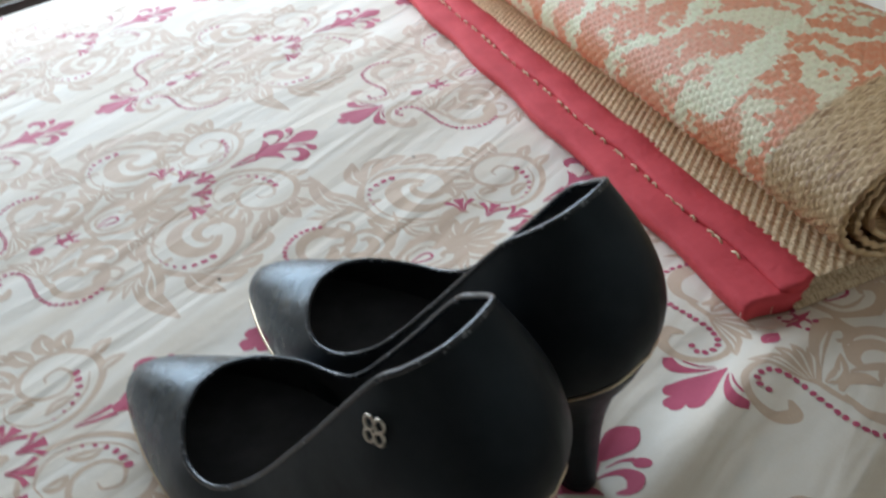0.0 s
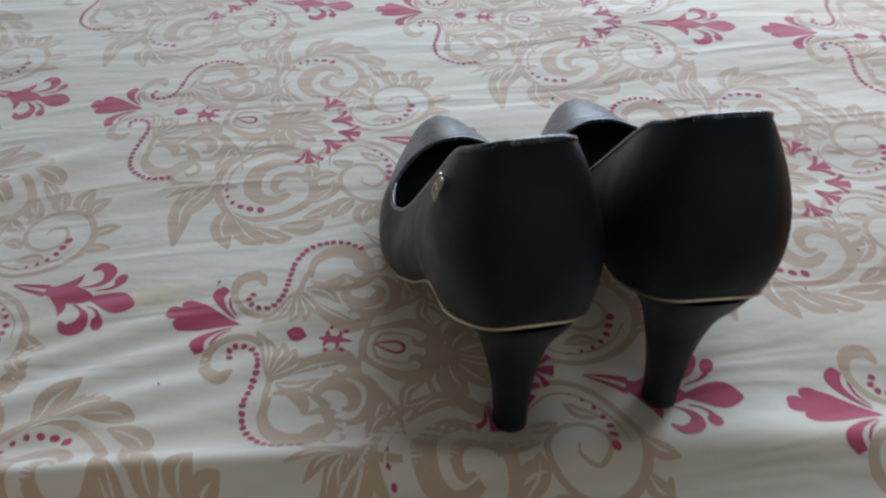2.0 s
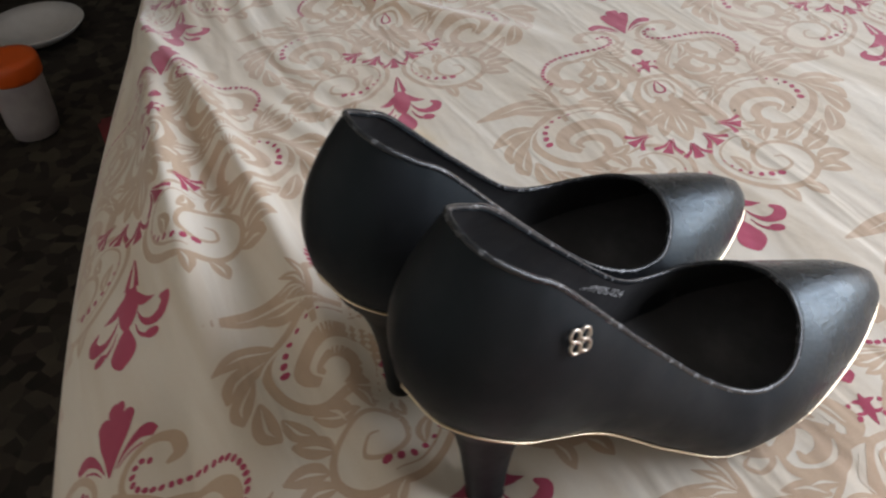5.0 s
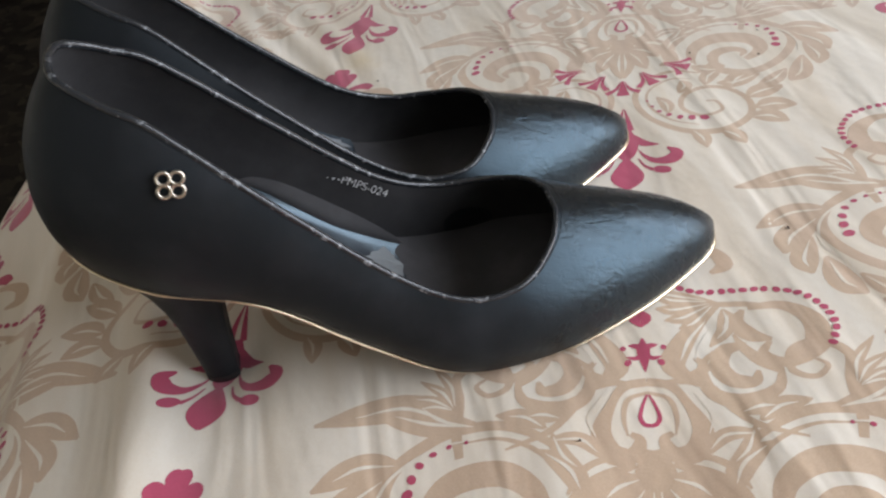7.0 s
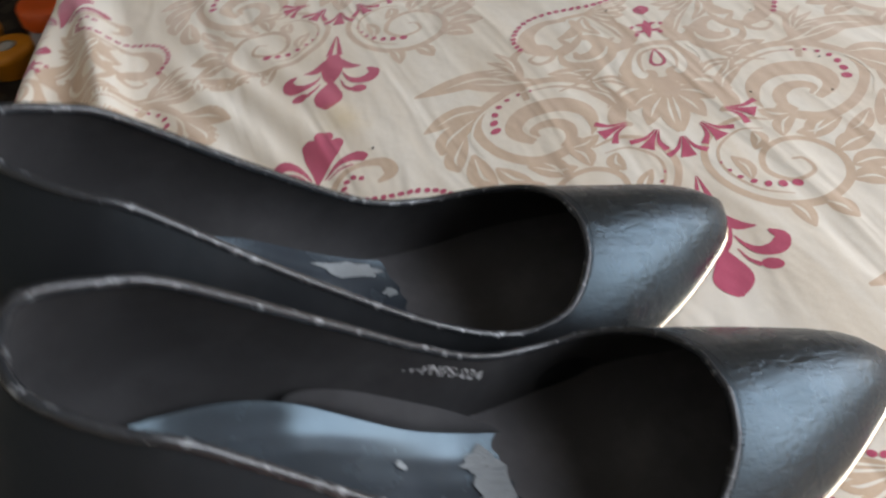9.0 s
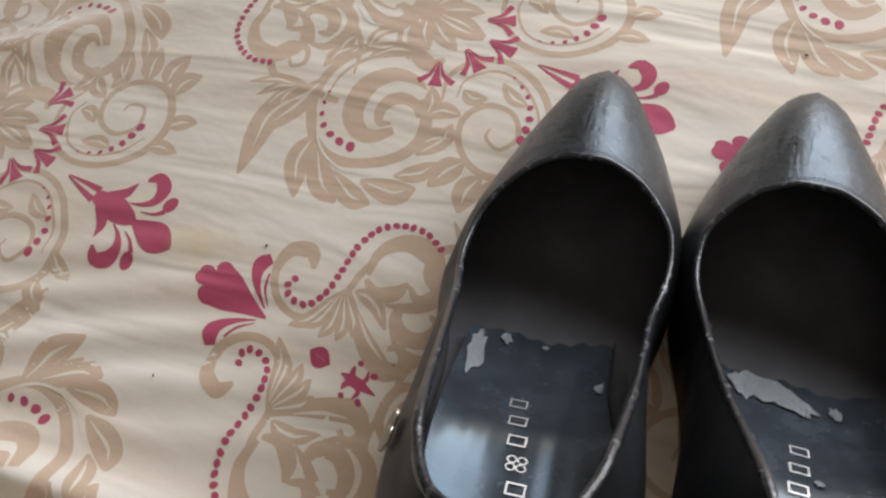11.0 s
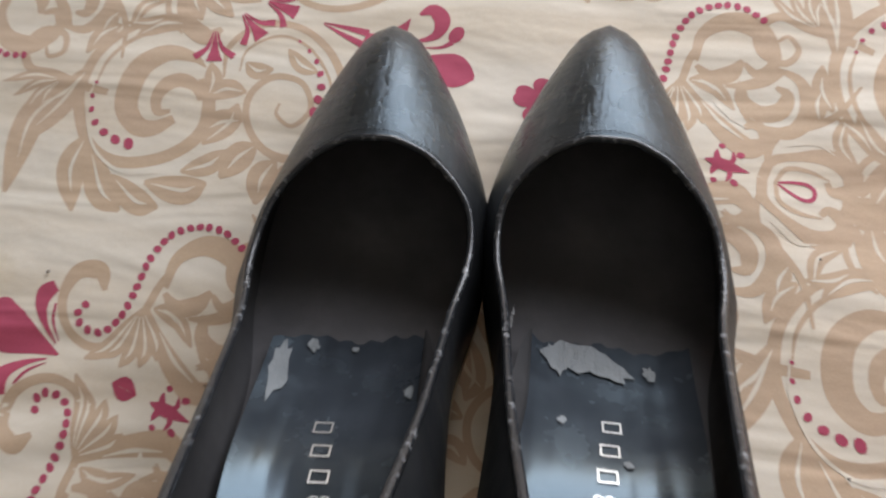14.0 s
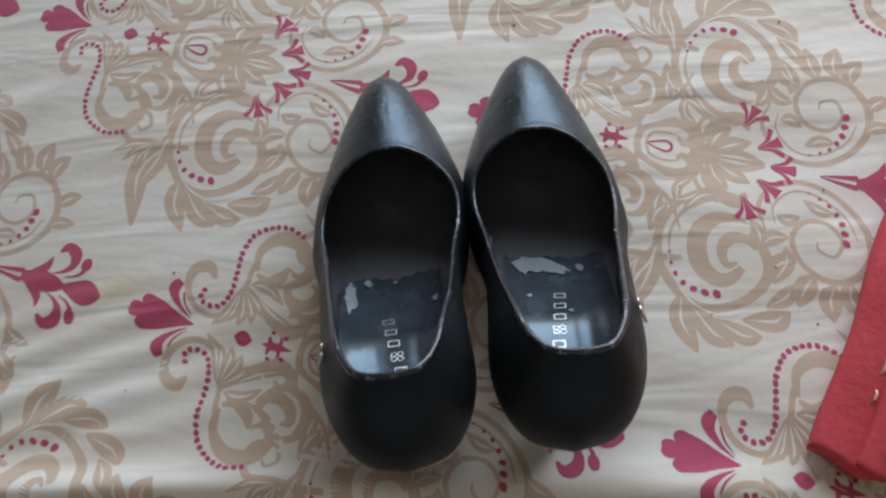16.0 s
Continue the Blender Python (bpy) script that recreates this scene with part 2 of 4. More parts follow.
def thing(name, label, category, m=None, group="", kind=""):
    ob = new(name)
    ob.empty_display_size = 0.02
    if m is not None:
        ob.matrix_world = m
    return tagged(ob, label, category, group, kind)


def spline(keys, n):
    """Points of a smooth curve through keys, evenly in its own parameter."""
    k = np.array(keys, float)
    if len(k) == 2:
        f = np.linspace(0, 1, n)[:, None]
        return k[0] * (1 - f) + k[1] * f
    p = np.vstack([2 * k[0] - k[1], k, 2 * k[-1] - k[-2]])
    out = []
    for f in np.linspace(0, len(k) - 1 - 1e-9, n):
        i = int(f)
        t = f - i
        a, b, c, d = p[i:i + 4]
        out.append(0.5 * (2 * b + (c - a) * t + (2 * a - 5 * b + 4 * c - d) * t * t + (3 * b - a - 3 * c + d) * t ** 3))
    return np.array(out)


def tube(points, radius, sides=8, closed=False, taper=None):
    pts = [Vector(p) for p in points]
    n = len(pts)
    verts, faces = [], []
    for i, p in enumerate(pts):
        a = pts[(i - 1) % n] if closed or i else p
        b = pts[(i + 1) % n] if closed or i < n - 1 else p
        d = (b - a).normalized()
        side = d.cross(Vector((0, 0, 1)))
        side = side.normalized() if side.length > 1e-4 else Vector((1, 0, 0))
        up = side.cross(d)
        r = radius * float(taper[i] if taper is not None else 1)
        verts += [p + r * (math.cos(2 * math.pi * j / sides) * side + math.sin(2 * math.pi * j / sides) * up) for j in range(sides)]
    for i in range(n if closed else n - 1):
        for j in range(sides):
            k = (i + 1) % n
            faces.append((i * sides + j, i * sides + (j + 1) % sides, k * sides + (j + 1) % sides, k * sides + j))
    if not closed:
        faces += [tuple(range(sides))[::-1], tuple((n - 1) * sides + j for j in range(sides))]
    return verts, faces


def lathe(profile, sides=32):
    verts, faces = [], []
    for r, z in profile:
        verts += [(r * math.cos(2 * math.pi * j / sides), r * math.sin(2 * math.pi * j / sides), z) for j in range(sides)]
    for i in range(len(profile) - 1):
        for j in range(sides):
            k = (j + 1) % sides
            faces.append((i * sides + j, i * sides + k, (i + 1) * sides + k, (i + 1) * sides + j))
    faces += [tuple(range(sides))[::-1], tuple((len(profile) - 1) * sides + j for j in range(sides))]
    return verts, faces


def slab(x0, x1, y0, y1, z0, z1, round_off=0.0, segments=3):
    bm = bmesh.new()
    bmesh.ops.create_cube(bm, size=1)
    bmesh.ops.scale(bm, verts=bm.verts, vec=(x1 - x0, y1 - y0, z1 - z0))
    bmesh.ops.translate(bm, verts=bm.verts, vec=((x0 + x1) / 2, (y0 + y1) / 2, (z0 + z1) / 2))
    if round_off:
        bmesh.ops.bevel(bm, geom=bm.edges[:], offset=round_off, segments=segments, affect="EDGES")
    return bm


def setting(name, bm, mat, label, category):
    me = bpy.data.meshes.new(name)
    bm.to_mesh(me)
    bm.free()
    me.materials.append(mat)
    return tagged(new(name, me), label, category, kind="structure")


# ---- the room ----
FLOOR = -0.50
setting("floor", slab(-2.5, 2.5, -1.15, 1.2, FLOOR - 0.1, FLOOR), STONE, "dark brown speckled stone floor beside the bed", "floor")
# ceiling and east, south, west walls are unseen, added to hold in the light
setting("ceiling", slab(-2.6, 2.6, -1.25, 1.3, 2.2, 2.3), CEILING, "unseen white ceiling added over the bed to close the room", "ceiling")
setting("wall_east", slab(2.5, 2.6, -1.25, 1.3, FLOOR, 2.2), WALL, "unseen cream wall added beside the bed to close the room", "wall")
# added reflector: set near the bed to brighten the sheet's hanging front
setting("wall_south", slab(-2.5, 2.5, -1.25, -1.15, FLOOR, 2.2), WALL, "unseen cream wall behind the camera, added close to bounce light", "wall")


def pierced_wall(name, x0, x1, y0, y1, openings, along, label):
    """A wall with real openings (from, to, sill, head) along one axis."""
    bm = bmesh.new()
    cuts = sorted(openings)
    lo = x0 if along == "x" else y0
    hi = x1 if along == "x" else y1

    def block(a, b, z0, z1):
        piece = slab(a, b, y0, y1, z0, z1) if along == "x" else slab(x0, x1, a, b, z0, z1)
        tmp = bpy.data.meshes.new("tmp")
        piece.to_mesh(tmp)
        piece.free()
        bm.from_mesh(tmp)
        bpy.data.meshes.remove(tmp)

    at = lo
    for a, b, sill, head in cuts:
        block(at, a, FLOOR, 2.2)
        if sill > FLOOR:
            block(a, b, FLOOR, sill)
        block(a, b, head, 2.2)
        at = b
    block(at, hi, FLOOR, 2.2)
    return setting(name, bm, WALL, label, "wall")


pierced_wall("wall_north", -2.5, 2.5, 1.2, 1.3, [(-0.15, 1.42, 0.03, 1.10)], "x", "cream painted wall with a window opening")
setting("wall_west", slab(-2.6, -2.5, -1.25, 1.3, FLOOR, 2.2), WALL, "unseen cream wall added past the floor to close the room", "wall")

# ---- the bed ----
SLOPE = -0.31


def edge_at(x):
    """Where the sheet starts to roll over the front edge of the mattress."""
    return -0.0985 + SLOPE * x + 0.004 * np.sin(9 * x + 1.0)


def crest(x, y, line, width, height, behind=1.0):
    """A ridge of cloth; behind stretches its slope on the window's side."""
    return height * np.exp(-((y - line) / np.where(y > line, width * behind, width)) ** 2)


def relief(x, y):
    """Height of the sheet's folds over the flat mattress."""
    one = crest(x, y, -0.066 - 0.10 * x + 0.004 * np.sin(11 * x), 0.014, 0.024 * (0.66 + 0.34 * np.tanh((-0.12 - x) * 9)), 1.0 + 1.6 / (1 + np.exp((-0.04 - x) * 30)))
    two = crest(x, y, -0.005 - 0.2 * (x + 0.19) ** 2 + 0.002 * np.sin(15 * x), 0.0115, 0.0115 / (1 + np.exp((x + 0.06) * 28)) + 0.004)
    ripple = 0.0014 * np.sin(285 * y + 5 * np.sin(14 * x) - 30 * x) * np.exp(-((y - 0.055) / 0.045) ** 2) / (1 + np.exp((x + 0.04) * 60)) * (0.6 + 0.4 * np.sin(23 * x))
    three = crest(x, y, 0.166 + 0.63 * (x + 0.364), 0.014, 0.010 / (1 + np.exp((x + 0.30) * 30)))
    small = 0.0009 * np.sin(70 * (0.349 * x + 0.937 * y) + 2.2 * np.sin(8 * x) + 1.4 * np.sin(13 * y)) * (0.5 + 0.5 * np.sin(7 * x - 5 * y + 1))
    soft = 0.0022 * np.sin(17 * x + 5 * y) * np.sin(13 * y - 4 * x + 0.7)
    near = np.clip(1 - ((x / 0.11) ** 2 + ((y - 0.1) / 0.16) ** 2), 0, 1)
    dents = sum(-0.0060 * np.exp(-((x - hx) ** 2 + (y - hy) ** 2) / 0.00026) for hx, hy in ((0.0395, 0.016), (-0.0245, 0.0115)))
    clear = 1 - sum(np.exp(-((x - hx) ** 2 + (y - hy) ** 2) / 0.0005) for hx, hy in ((0.0395, 0.016), (-0.0245, 0.0115)))
    return one + two * np.clip(clear, 0, 1) + three + dents + ripple + (small + soft) * (1 - np.clip(near * 2, 0, 1))


ROLL, TUCK = 0.090, 1.60


def front_drop(x, y):
    """The sheet sinks gently from behind the heels to the front edge."""
    d = np.maximum(-0.006 - 0.06 * x - y, 0.0)
    return 0.30 * (np.sqrt(d * d + 0.000064) - 0.008) / (1 + np.exp(-(x + 0.12) * 28)) / (1 + np.exp(np.minimum((x - 0.24) * 28, 60)))


def drape(x, y, lift=0.0):
    """The place in the room of the fabric's point (x, y)."""
    e = edge_at(x)
    over = np.maximum(e - y, 0.0)
    a = np.minimum(over / ROLL, TUCK)
    down = np.maximum(over - TUCK * ROLL, 0.0)
    wave = 0.006 * np.sin(34 * x + 0.8 * np.sin(9 * x)) * np.clip(down / 0.2, 0, 1)
    folds = relief(x, y)
    lift = lift * (1 + 60 * np.maximum(folds, 0))
    h = folds * np.clip(1 - over / 0.10, 0, 1)
    r = ROLL + lift
    py = np.where(over > 0, e - r * np.sin(a) - down * math.cos(TUCK) - wave, y)
    pz = np.where(over > 0, -ROLL + r * np.cos(a) - down * math.sin(TUCK), lift) + h - front_drop(x, np.maximum(y, e))
    return np.stack([x + 0 * y, py, pz], -1)


def grid_faces(nu, nv):
    i, j = np.meshgrid(np.arange(nu - 1), np.arange(nv - 1), indexing="ij")
    a = (i * nv + j).ravel()
    return np.stack([a, a + nv, a + nv + 1, a + 1], 1).tolist()


bed = thing("bed", "single bed under a cream cotton sheet, dark wooden frame", "bed", pose(-0.2, -0.105, 0, 0, 0, -17.2), kind="structure")
part("mattress", slab(-0.72, 1.25, 0.165, 1.00, -0.22, -0.014, 0.03), bed, "thick cloth-covered mattress", MATTRESS)
part("bed_base", slab(-0.72, 1.25, 0.12, 1.04, -0.34, -0.222, 0.005), bed, "dark wooden bed base", DARKWOOD)
for px in (-0.64, 1.17):
    for py in (0.16, 0.96):
        part("bed_leg", slab(px - 0.03, px + 0.03, py - 0.03, py + 0.03, FLOOR, -0.341, 0.004), bed, "", DARKWOOD)
part("side_rail", slab(-0.74, 1.27, 1.045, 1.06, -0.30, 0.004, 0.005), bed, "dark far side rail", DARKWOOD)

TURN_C, TURN_S = 0.9553, 0.2957            # the bed lies turned against the shoes
along = np.concatenate([np.arange(-0.70, -0.32, 0.008), np.arange(-0.32, 0.50, 0.004), np.arange(0.50, 1.24, 0.008)])
across = np.concatenate([np.arange(-0.36, -0.06, 0.008), np.arange(-0.06, -0.02, 0.003), np.arange(-0.02, 0.14, 0.0012), np.arange(0.14, 0.44, 0.004), np.arange(0.44, 1.035, 0.009)])
ga, gb = np.meshgrid(along, across, indexing="ij")
gx = -0.2 + TURN_C * ga + TURN_S * gb
gy = -0.105 - TURN_S * ga + TURN_C * gb
pts = drape(gx, gy).reshape(-1, 3)
sheet = new("bed_sheet", mesh_of("bed_sheet", pts.tolist(), grid_faces(len(along), len(across)), SHEET))
tagged(sheet, "cream cotton bed sheet with tan and crimson damask print, rumpled", "bed sheet")
thick = sheet.modifiers.new("thickness", "SOLIDIFY")
thick.thickness, thick.offset = 0.0006, -1.0

# ---- the sheet's print: scrolls, leaves, dots and fleurs as inked patches on the cloth ----
PERIOD, HALF_U, HALF_V, SKEW = 0.289, 0.138, 0.168, -0.15
ORIGIN = np.array([0.113, 0.162])
AXIS, CROSS = np.array([0.937, -0.349]), np.array([0.349, 0.937])


class Ink:
    """Collects one half of the motif, in millimetres: u along its axis, v across."""

    def __init__(self):
        self.pieces, self.veins = [], []

    def stroke(self, keys, widths, n=0):
        k = np.array(keys, float)
        length = np.sum(np.linalg.norm(np.diff(k, axis=0), axis=1))
        n = n or max(8, int(length / 1.6))
        c = spline(k, n)
        w = spline([(a, 0) for a in widths], n)[:, 0] / 2
        d = np.gradient(c, axis=0)
        d /= np.maximum(np.linalg.norm(d, axis=1), 1e-6)[:, None]
        q = np.stack([-d[:, 1], d[:, 0]], 1)
        m = max(2, int(max(widths) / 2.0) + 2)
        rows = [c + q * (w * f)[:, None] for f in np.linspace(-1, 1, m)]
        self.pieces.append((np.stack(rows, 1).reshape(-1, 2), grid_faces(n, m)))

    def leaf(self, u0, v0, u1, v1, width, bend=0.0, fat=0.45):
        a, b = np.array([u0, v0], float), np.array([u1, v1], float)
        q = np.array([-(b - a)[1], (b - a)[0]])
        mid = a + (b - a) * fat + q * bend
        self.stroke([a, mid, b], [width * 0.15, width * 0.8, width, width * 0.8, width * 0.12], 18)
        self.veins.append(([a + (mid - a) * 0.2, mid, mid + (b - mid) * 0.55], [0.3, 1.0 + width * 0.05, 0.2]))

    def blob(self, u, v, ru, rv, turn=0.0, n=14):
        a = np.linspace(0, 2 * np.pi, n, endpoint=False)
        c, s = math.cos(turn), math.sin(turn)
        pts = [(u, v)]
        for f in (0.5, 1.0):
            x, y = ru * f * np.cos(a), rv * f * np.sin(a)
            pts += list(zip(u + x * c - y * s, v + x * s + y * c))
        faces = [(0, 1 + i, 1 + (i + 1) % n) for i in range(n)]
        faces += [(1 + i, 1 + n + i, 1 + n + (i + 1) % n, 1 + (i + 1) % n) for i in range(n)]
        self.pieces.append((np.array(pts), faces))

    def scroll(self, u, v, r0, r1, a0, a1, w0, w1, w2=None):
        """A spiral round (u, v) from radius r0 at a0 degrees to r1 at a1."""
        f = np.linspace(0, 1, max(5, int(abs(a1 - a0) / 28)))
        a = np.radians(a0 + (a1 - a0) * f)
        r = r0 + (r1 - r0) * f
        self.stroke(np.stack([u + r * np.cos(a), v + r * np.sin(a)], 1), [w0, (w0 + w1) / 2 if w2 is None else w2, w1])

    def dots(self, keys, count, r0, r1):
        c = spline(keys, 200)
        s = np.concatenate([[0], np.cumsum(np.linalg.norm(np.diff(c, axis=0), axis=1))])
        for i in range(count):
            f = i / (count - 1)
            k = np.searchsorted(s, f * s[-1] * 0.999)
            r = r0 + (r1 - r0) * f
            self.blob(c[k][0], c[k][1], r * 1.1, r * 0.9, i * 0.7, 9)


def tan_half():
    k = Ink()
    # great scroll: ring, inner curl, thick crescent
    k.stroke([(25, 25), (11, 36), (3, 52), (4, 69), (10, 80), (18, 88), (28, 91.5), (39, 89.5), (51, 82), (59, 72), (61.5, 62), (57.5, 51), (51, 44)], [1, 4, 5, 5, 5, 5, 5.5, 6, 4])
    k.stroke([(31, 27), (16, 38), (9, 52), (9.5, 66)], [0.5, 2.0, 1.6, 0.6])
    k.stroke([(50, 39), (43, 37), (32, 39.5), (24.5, 48.5), (23.5, 59), (27, 69), (35, 74), (42, 72), (48, 65)], [0.6, 5, 8.5, 10.5, 10.5, 9, 7, 4])
    k.stroke([(55, 53), (50, 48.5), (42.5, 48.5), (37.5, 53.5), (37, 60.5), (40.5, 65), (45, 62.5)], [3, 5, 6.5, 6.5, 5, 4, 1.5])
    # leaves round the ring
    k.leaf(4, 62, -3, 122, 14, 0.16)
    k.leaf(3, 58, -9, 102, 12, -0.04)
    k.leaf(3, 60, -14, 88, 7, -0.1)
    k.leaf(17, 86, 27, 117, 12, 0.12)
    k.leaf(21, 90, 45, 109, 13, 0.10, 0.6)
    k.leaf(35, 97, 59, 101, 11, 0.12, 0.6)
    k.leaf(49, 94, 73, 84, 12, 0.12, 0.6)
    k.leaf(61, 84, 75, 68, 9, 0.1, 0.55)
    k.leaf(64, 70, 70, 48, 9, 0.12, 0.6)
    k.leaf(57, 50, 51, 36, 8, 0.1)
    k.leaf(15, 38, 37, 22, 9, -0.12)
    k.leaf(11, 36, 21, 14, 6, -0.2)
    # stem to the small curl, with leaflets
    k.stroke([(16, 66), (4, 68), (-10, 68), (-22, 70), (-29, 62), (-26, 52), (-16, 50), (-12, 57), (-17, 62), (-21, 58)], [3, 4, 4, 4, 4, 3.5, 3, 2.5, 2, 1])
    for u1, v1 in ((-22, 84), (-14, 90), (-30, 80), (-8, 86)):
        k.leaf(-6, 69, u1, v1, 4.5, 0.1)
    # second, rounder scroll between its leaves
    k.stroke([(59, 40), (55, 26), (63, 12), (79, 6), (97, 12), (111, 28), (113, 46), (103, 60), (89, 62), (77, 54), (73, 42), (79, 31), (91, 29), (99, 38), (95, 48), (87, 46), (86, 41)], [1, 2.6, 3, 3.2, 3.4, 4, 4.5, 4, 3.4, 3, 3, 3, 2.6, 2.4, 2, 1.6, 1])
    k.stroke([(64, 35), (63, 24), (73, 13), (87, 13), (101, 23), (107, 36)], [0.6, 1.3, 1.4, 1.3, 0.6])
    k.leaf(103, 61, 109, 78, 11, 0.16)
    k.leaf(95, 64, 95, 84, 12, 0.1)
    k.leaf(85, 61, 77, 80, 12, 0.06)
    k.leaf(75, 54, 61, 66, 11, 0.1)
    k.leaf(71, 42, 55, 52, 9, 0.14)
    k.leaf(65, 30, 77, 28, 8, 0.2)
    k.leaf(113, 46, 125, 56, 9, 0.1)
    k.leaf(111, 32, 127, 38, 8, 0.1)
    k.leaf(95, 22, 79, 17, 7, -0.12)
    # ribbon that follows the row of dots
    k.stroke([(-71, 29), (-76, 35), (-84, 31), (-85, 20), (-77, 10), (-66, 8), (-57, 15), (-53, 27), (-52, 40), (-49, 52)], [2, 7, 6, 4, 3.4, 3.4, 3, 3, 3, 1])
    k.stroke([(-50, 40), (-50, 52), (-42, 61), (-31, 62), (-23, 56), (-20, 48), (-25, 42), (-31, 45)], [3, 5, 8, 9.5, 7, 5, 4, 2])
    k.stroke([(-49, 38), (-42, 35), (-35, 39), (-32, 46)], [2, 6, 7, 2])
    k.stroke([(-36, 33), (-28, 36), (-21, 41), (-15, 47)], [1, 4, 5, 2])
    k.stroke([(-30, 37), (-28, 29), (-20, 26), (-13, 30), (-12, 37), (-17, 39)], [3, 6, 7, 7, 5, 1.5])
    k.stroke([(-28, 25), (-20, 20), (-8, 22), (-3, 32), (-8, 44), (-19, 47)], [1, 3.5, 5.5, 7, 4.5, 1.5])
    # fan of leaves by the diamond
    for u1, v1, w in ((-66, 3, 6), (-60, 6, 6), (-52, 6, 6), (-45, 9, 6), (-40, 14, 6)):
        k.leaf(-54, 29, u1, v1, w, 0.08, 0.65)
    k.stroke([(-52, 30), (-44, 22), (-32, 14), (-22, 10), (-16, 15), (-20, 21), (-25, 18)], [1, 5, 8.5, 9, 5, 4, 2])
    k.leaf(-50, 31, -36, 28, 7, 0.15)
    k.leaf(-48, 33, -30, 24, 6, 0.1)
    # heart round the teardrop, shoulders, stem
    k.stroke([(-14, 0), (-12, 8), (-4, 13), (8, 17), (17, 14), (18, 7), (12, 4), (9, 7)], [4, 4, 3.5, 7, 8.5, 6.5, 4, 2])
    k.stroke([(-9, 0), (-6, 7), (2, 9), (10, 8)], [1.5, 2, 1.8, 0.6])
    k.stroke([(-13, 5), (-14, 14), (-10, 22), (0, 28), (8, 36), (14, 50)], [2, 3.5, 3.6, 3, 2.6, 1])
    k.leaf(8, 34, 26, 22, 6, 0.1)
    k.leaf(2, 30, 0, 46, 8, 0.1)
    k.leaf(6, 36, -2, 54, 8, 0.12)
    k.stroke([(16, 0.5), (26, 3), (36, 4)], [5, 8, 5])
    k.leaf(30, 1, 58, 1, 10, 0.03)
    k.leaf(30, 3, 50, 13, 10, 0.05)
    k.leaf(27, 4, 38, 20, 10, 0.1)
    k.stroke([(22, 6), (26, 16), (34, 24), (44, 26), (48, 20)], [2, 5, 8, 8, 2])
    k.stroke([(20, 10), (20, 18), (25, 25), (33, 29)], [1, 2.5, 2.5, 1])
    k.stroke([(26, 8), (30, 15), (38, 19)], [1, 2.5, 1])
    return k


def crimson_half():
    k = Ink()
    # teardrop outline
    k.stroke([(-8, 0.3), (-3, 2.2), (2, 3.3), (5, 2.2), (6, 0)], [0.8, 1.2, 1.5, 1.7, 1.6], 14)
    # small flower and diamond
    k.stroke([(-36, 0), (-29, 0.7), (-19, 0)], [0.6, 3.6, 0.5], 8)
    k.leaf(-29, 1, -32.5, 5.5, 2.6, 0.25)
    k.leaf(-28, 1, -26.5, 6.5, 2.0, -0.3)
    k.blob(-23.5, 6, 1.7, 1.3, 0.4)
    k.blob(-31, 7.4, 1.3, 1.1, 0.0)
    k.stroke([(-52, 0), (-47, 2.2), (-42, 0)], [0.4, 4.4, 0.4], 8)
    # palm-shaped fleur: a lobed heart between two bent petals
    k.stroke([(-76, 0.2), (-86, 1.8), (-96, 4), (-103, 6)], [0.5, 4.5, 8.5, 8])
    k.stroke([(-90, 0.6), (-102, 1.6), (-112, 1)], [3, 7, 4])
    k.blob(-104, 6.8, 4.4, 3.7)
    k.blob(-110, 1.6, 4.2, 3.2)
    k.stroke([(-79, 3), (-85.5, 7.5), (-90.5, 13), (-92, 18), (-89.5, 22.5)], [0.5, 2.2, 4.8, 7, 4.5])
    k.stroke([(-78.5, 4.5), (-83.5, 10), (-86, 16.5)], [0.3, 1.1, 1.0])
    # fleur with curled petals: kite tip, commas, drops and basal leaves
    k.stroke([(88, 0.3), (98, 1.8), (108, 3)], [0.4, 2, 3.4])
    k.stroke([(107, 1.2), (119, 3), (128, 2.3), (134, 0.6)], [3, 6.2, 4.8, 1.2])
    k.stroke([(132, 0.2), (140, 2.4), (147, 3.7), (152, 2.6), (157, 0.3)], [1, 5, 7.8, 6, 1])
    k.stroke([(113, 3.5), (120, 8.5), (122, 16)], [3, 5.2, 0.4])
    k.stroke([(125.5, 6), (131, 8.6), (135.5, 13.5), (135, 20.5), (129.5, 23.5), (125, 19.5)], [0.5, 1.9, 4.4, 7.2, 6, 1.4])
    k.stroke([(133, 5.6), (139, 8), (143, 12)], [0.5, 1.3, 2.4])
    k.blob(143.2, 16, 3.0, 4.3, -0.25)
    # fan flowers on an arc
    for u, v in ((50, 31), (62, 14.5)):
        d = np.array([u - 36, v]) / math.hypot(u - 36, v)
        q = np.array([-d[1], d[0]])
        p = np.array([u, v])
        k.stroke([p - 9.5 * d, p - d, p + 4.5 * d], [0.4, 3.4, 7.2])
        for s in (-1, 1):
            k.stroke([p - 9.5 * d + 0.8 * s * q, p - 2 * d + s * 3.2 * q, p + 2.5 * d + s * 8.6 * q], [0.3, 1.9, 3.2])
    k.stroke([(61, 0.2), (70, 1.1), (75, 1.7)], [0.4, 2.2, 3.5])
    k.stroke([(61, 0.9), (68.5, 3.6), (72.5, 8.6)], [0.3, 1.9, 3.2])
    # rows of dots
    k.dots([(9.3, 64), (10.5, 69.6), (13, 75), (17, 79.5), (22.7, 82), (28.5, 83), (35.4, 82.4)], 7, 0.8, 2.4)
    k.dots([(82, 12), (92, 17), (99, 27), (101, 39)], 7, 0.7, 2.3)
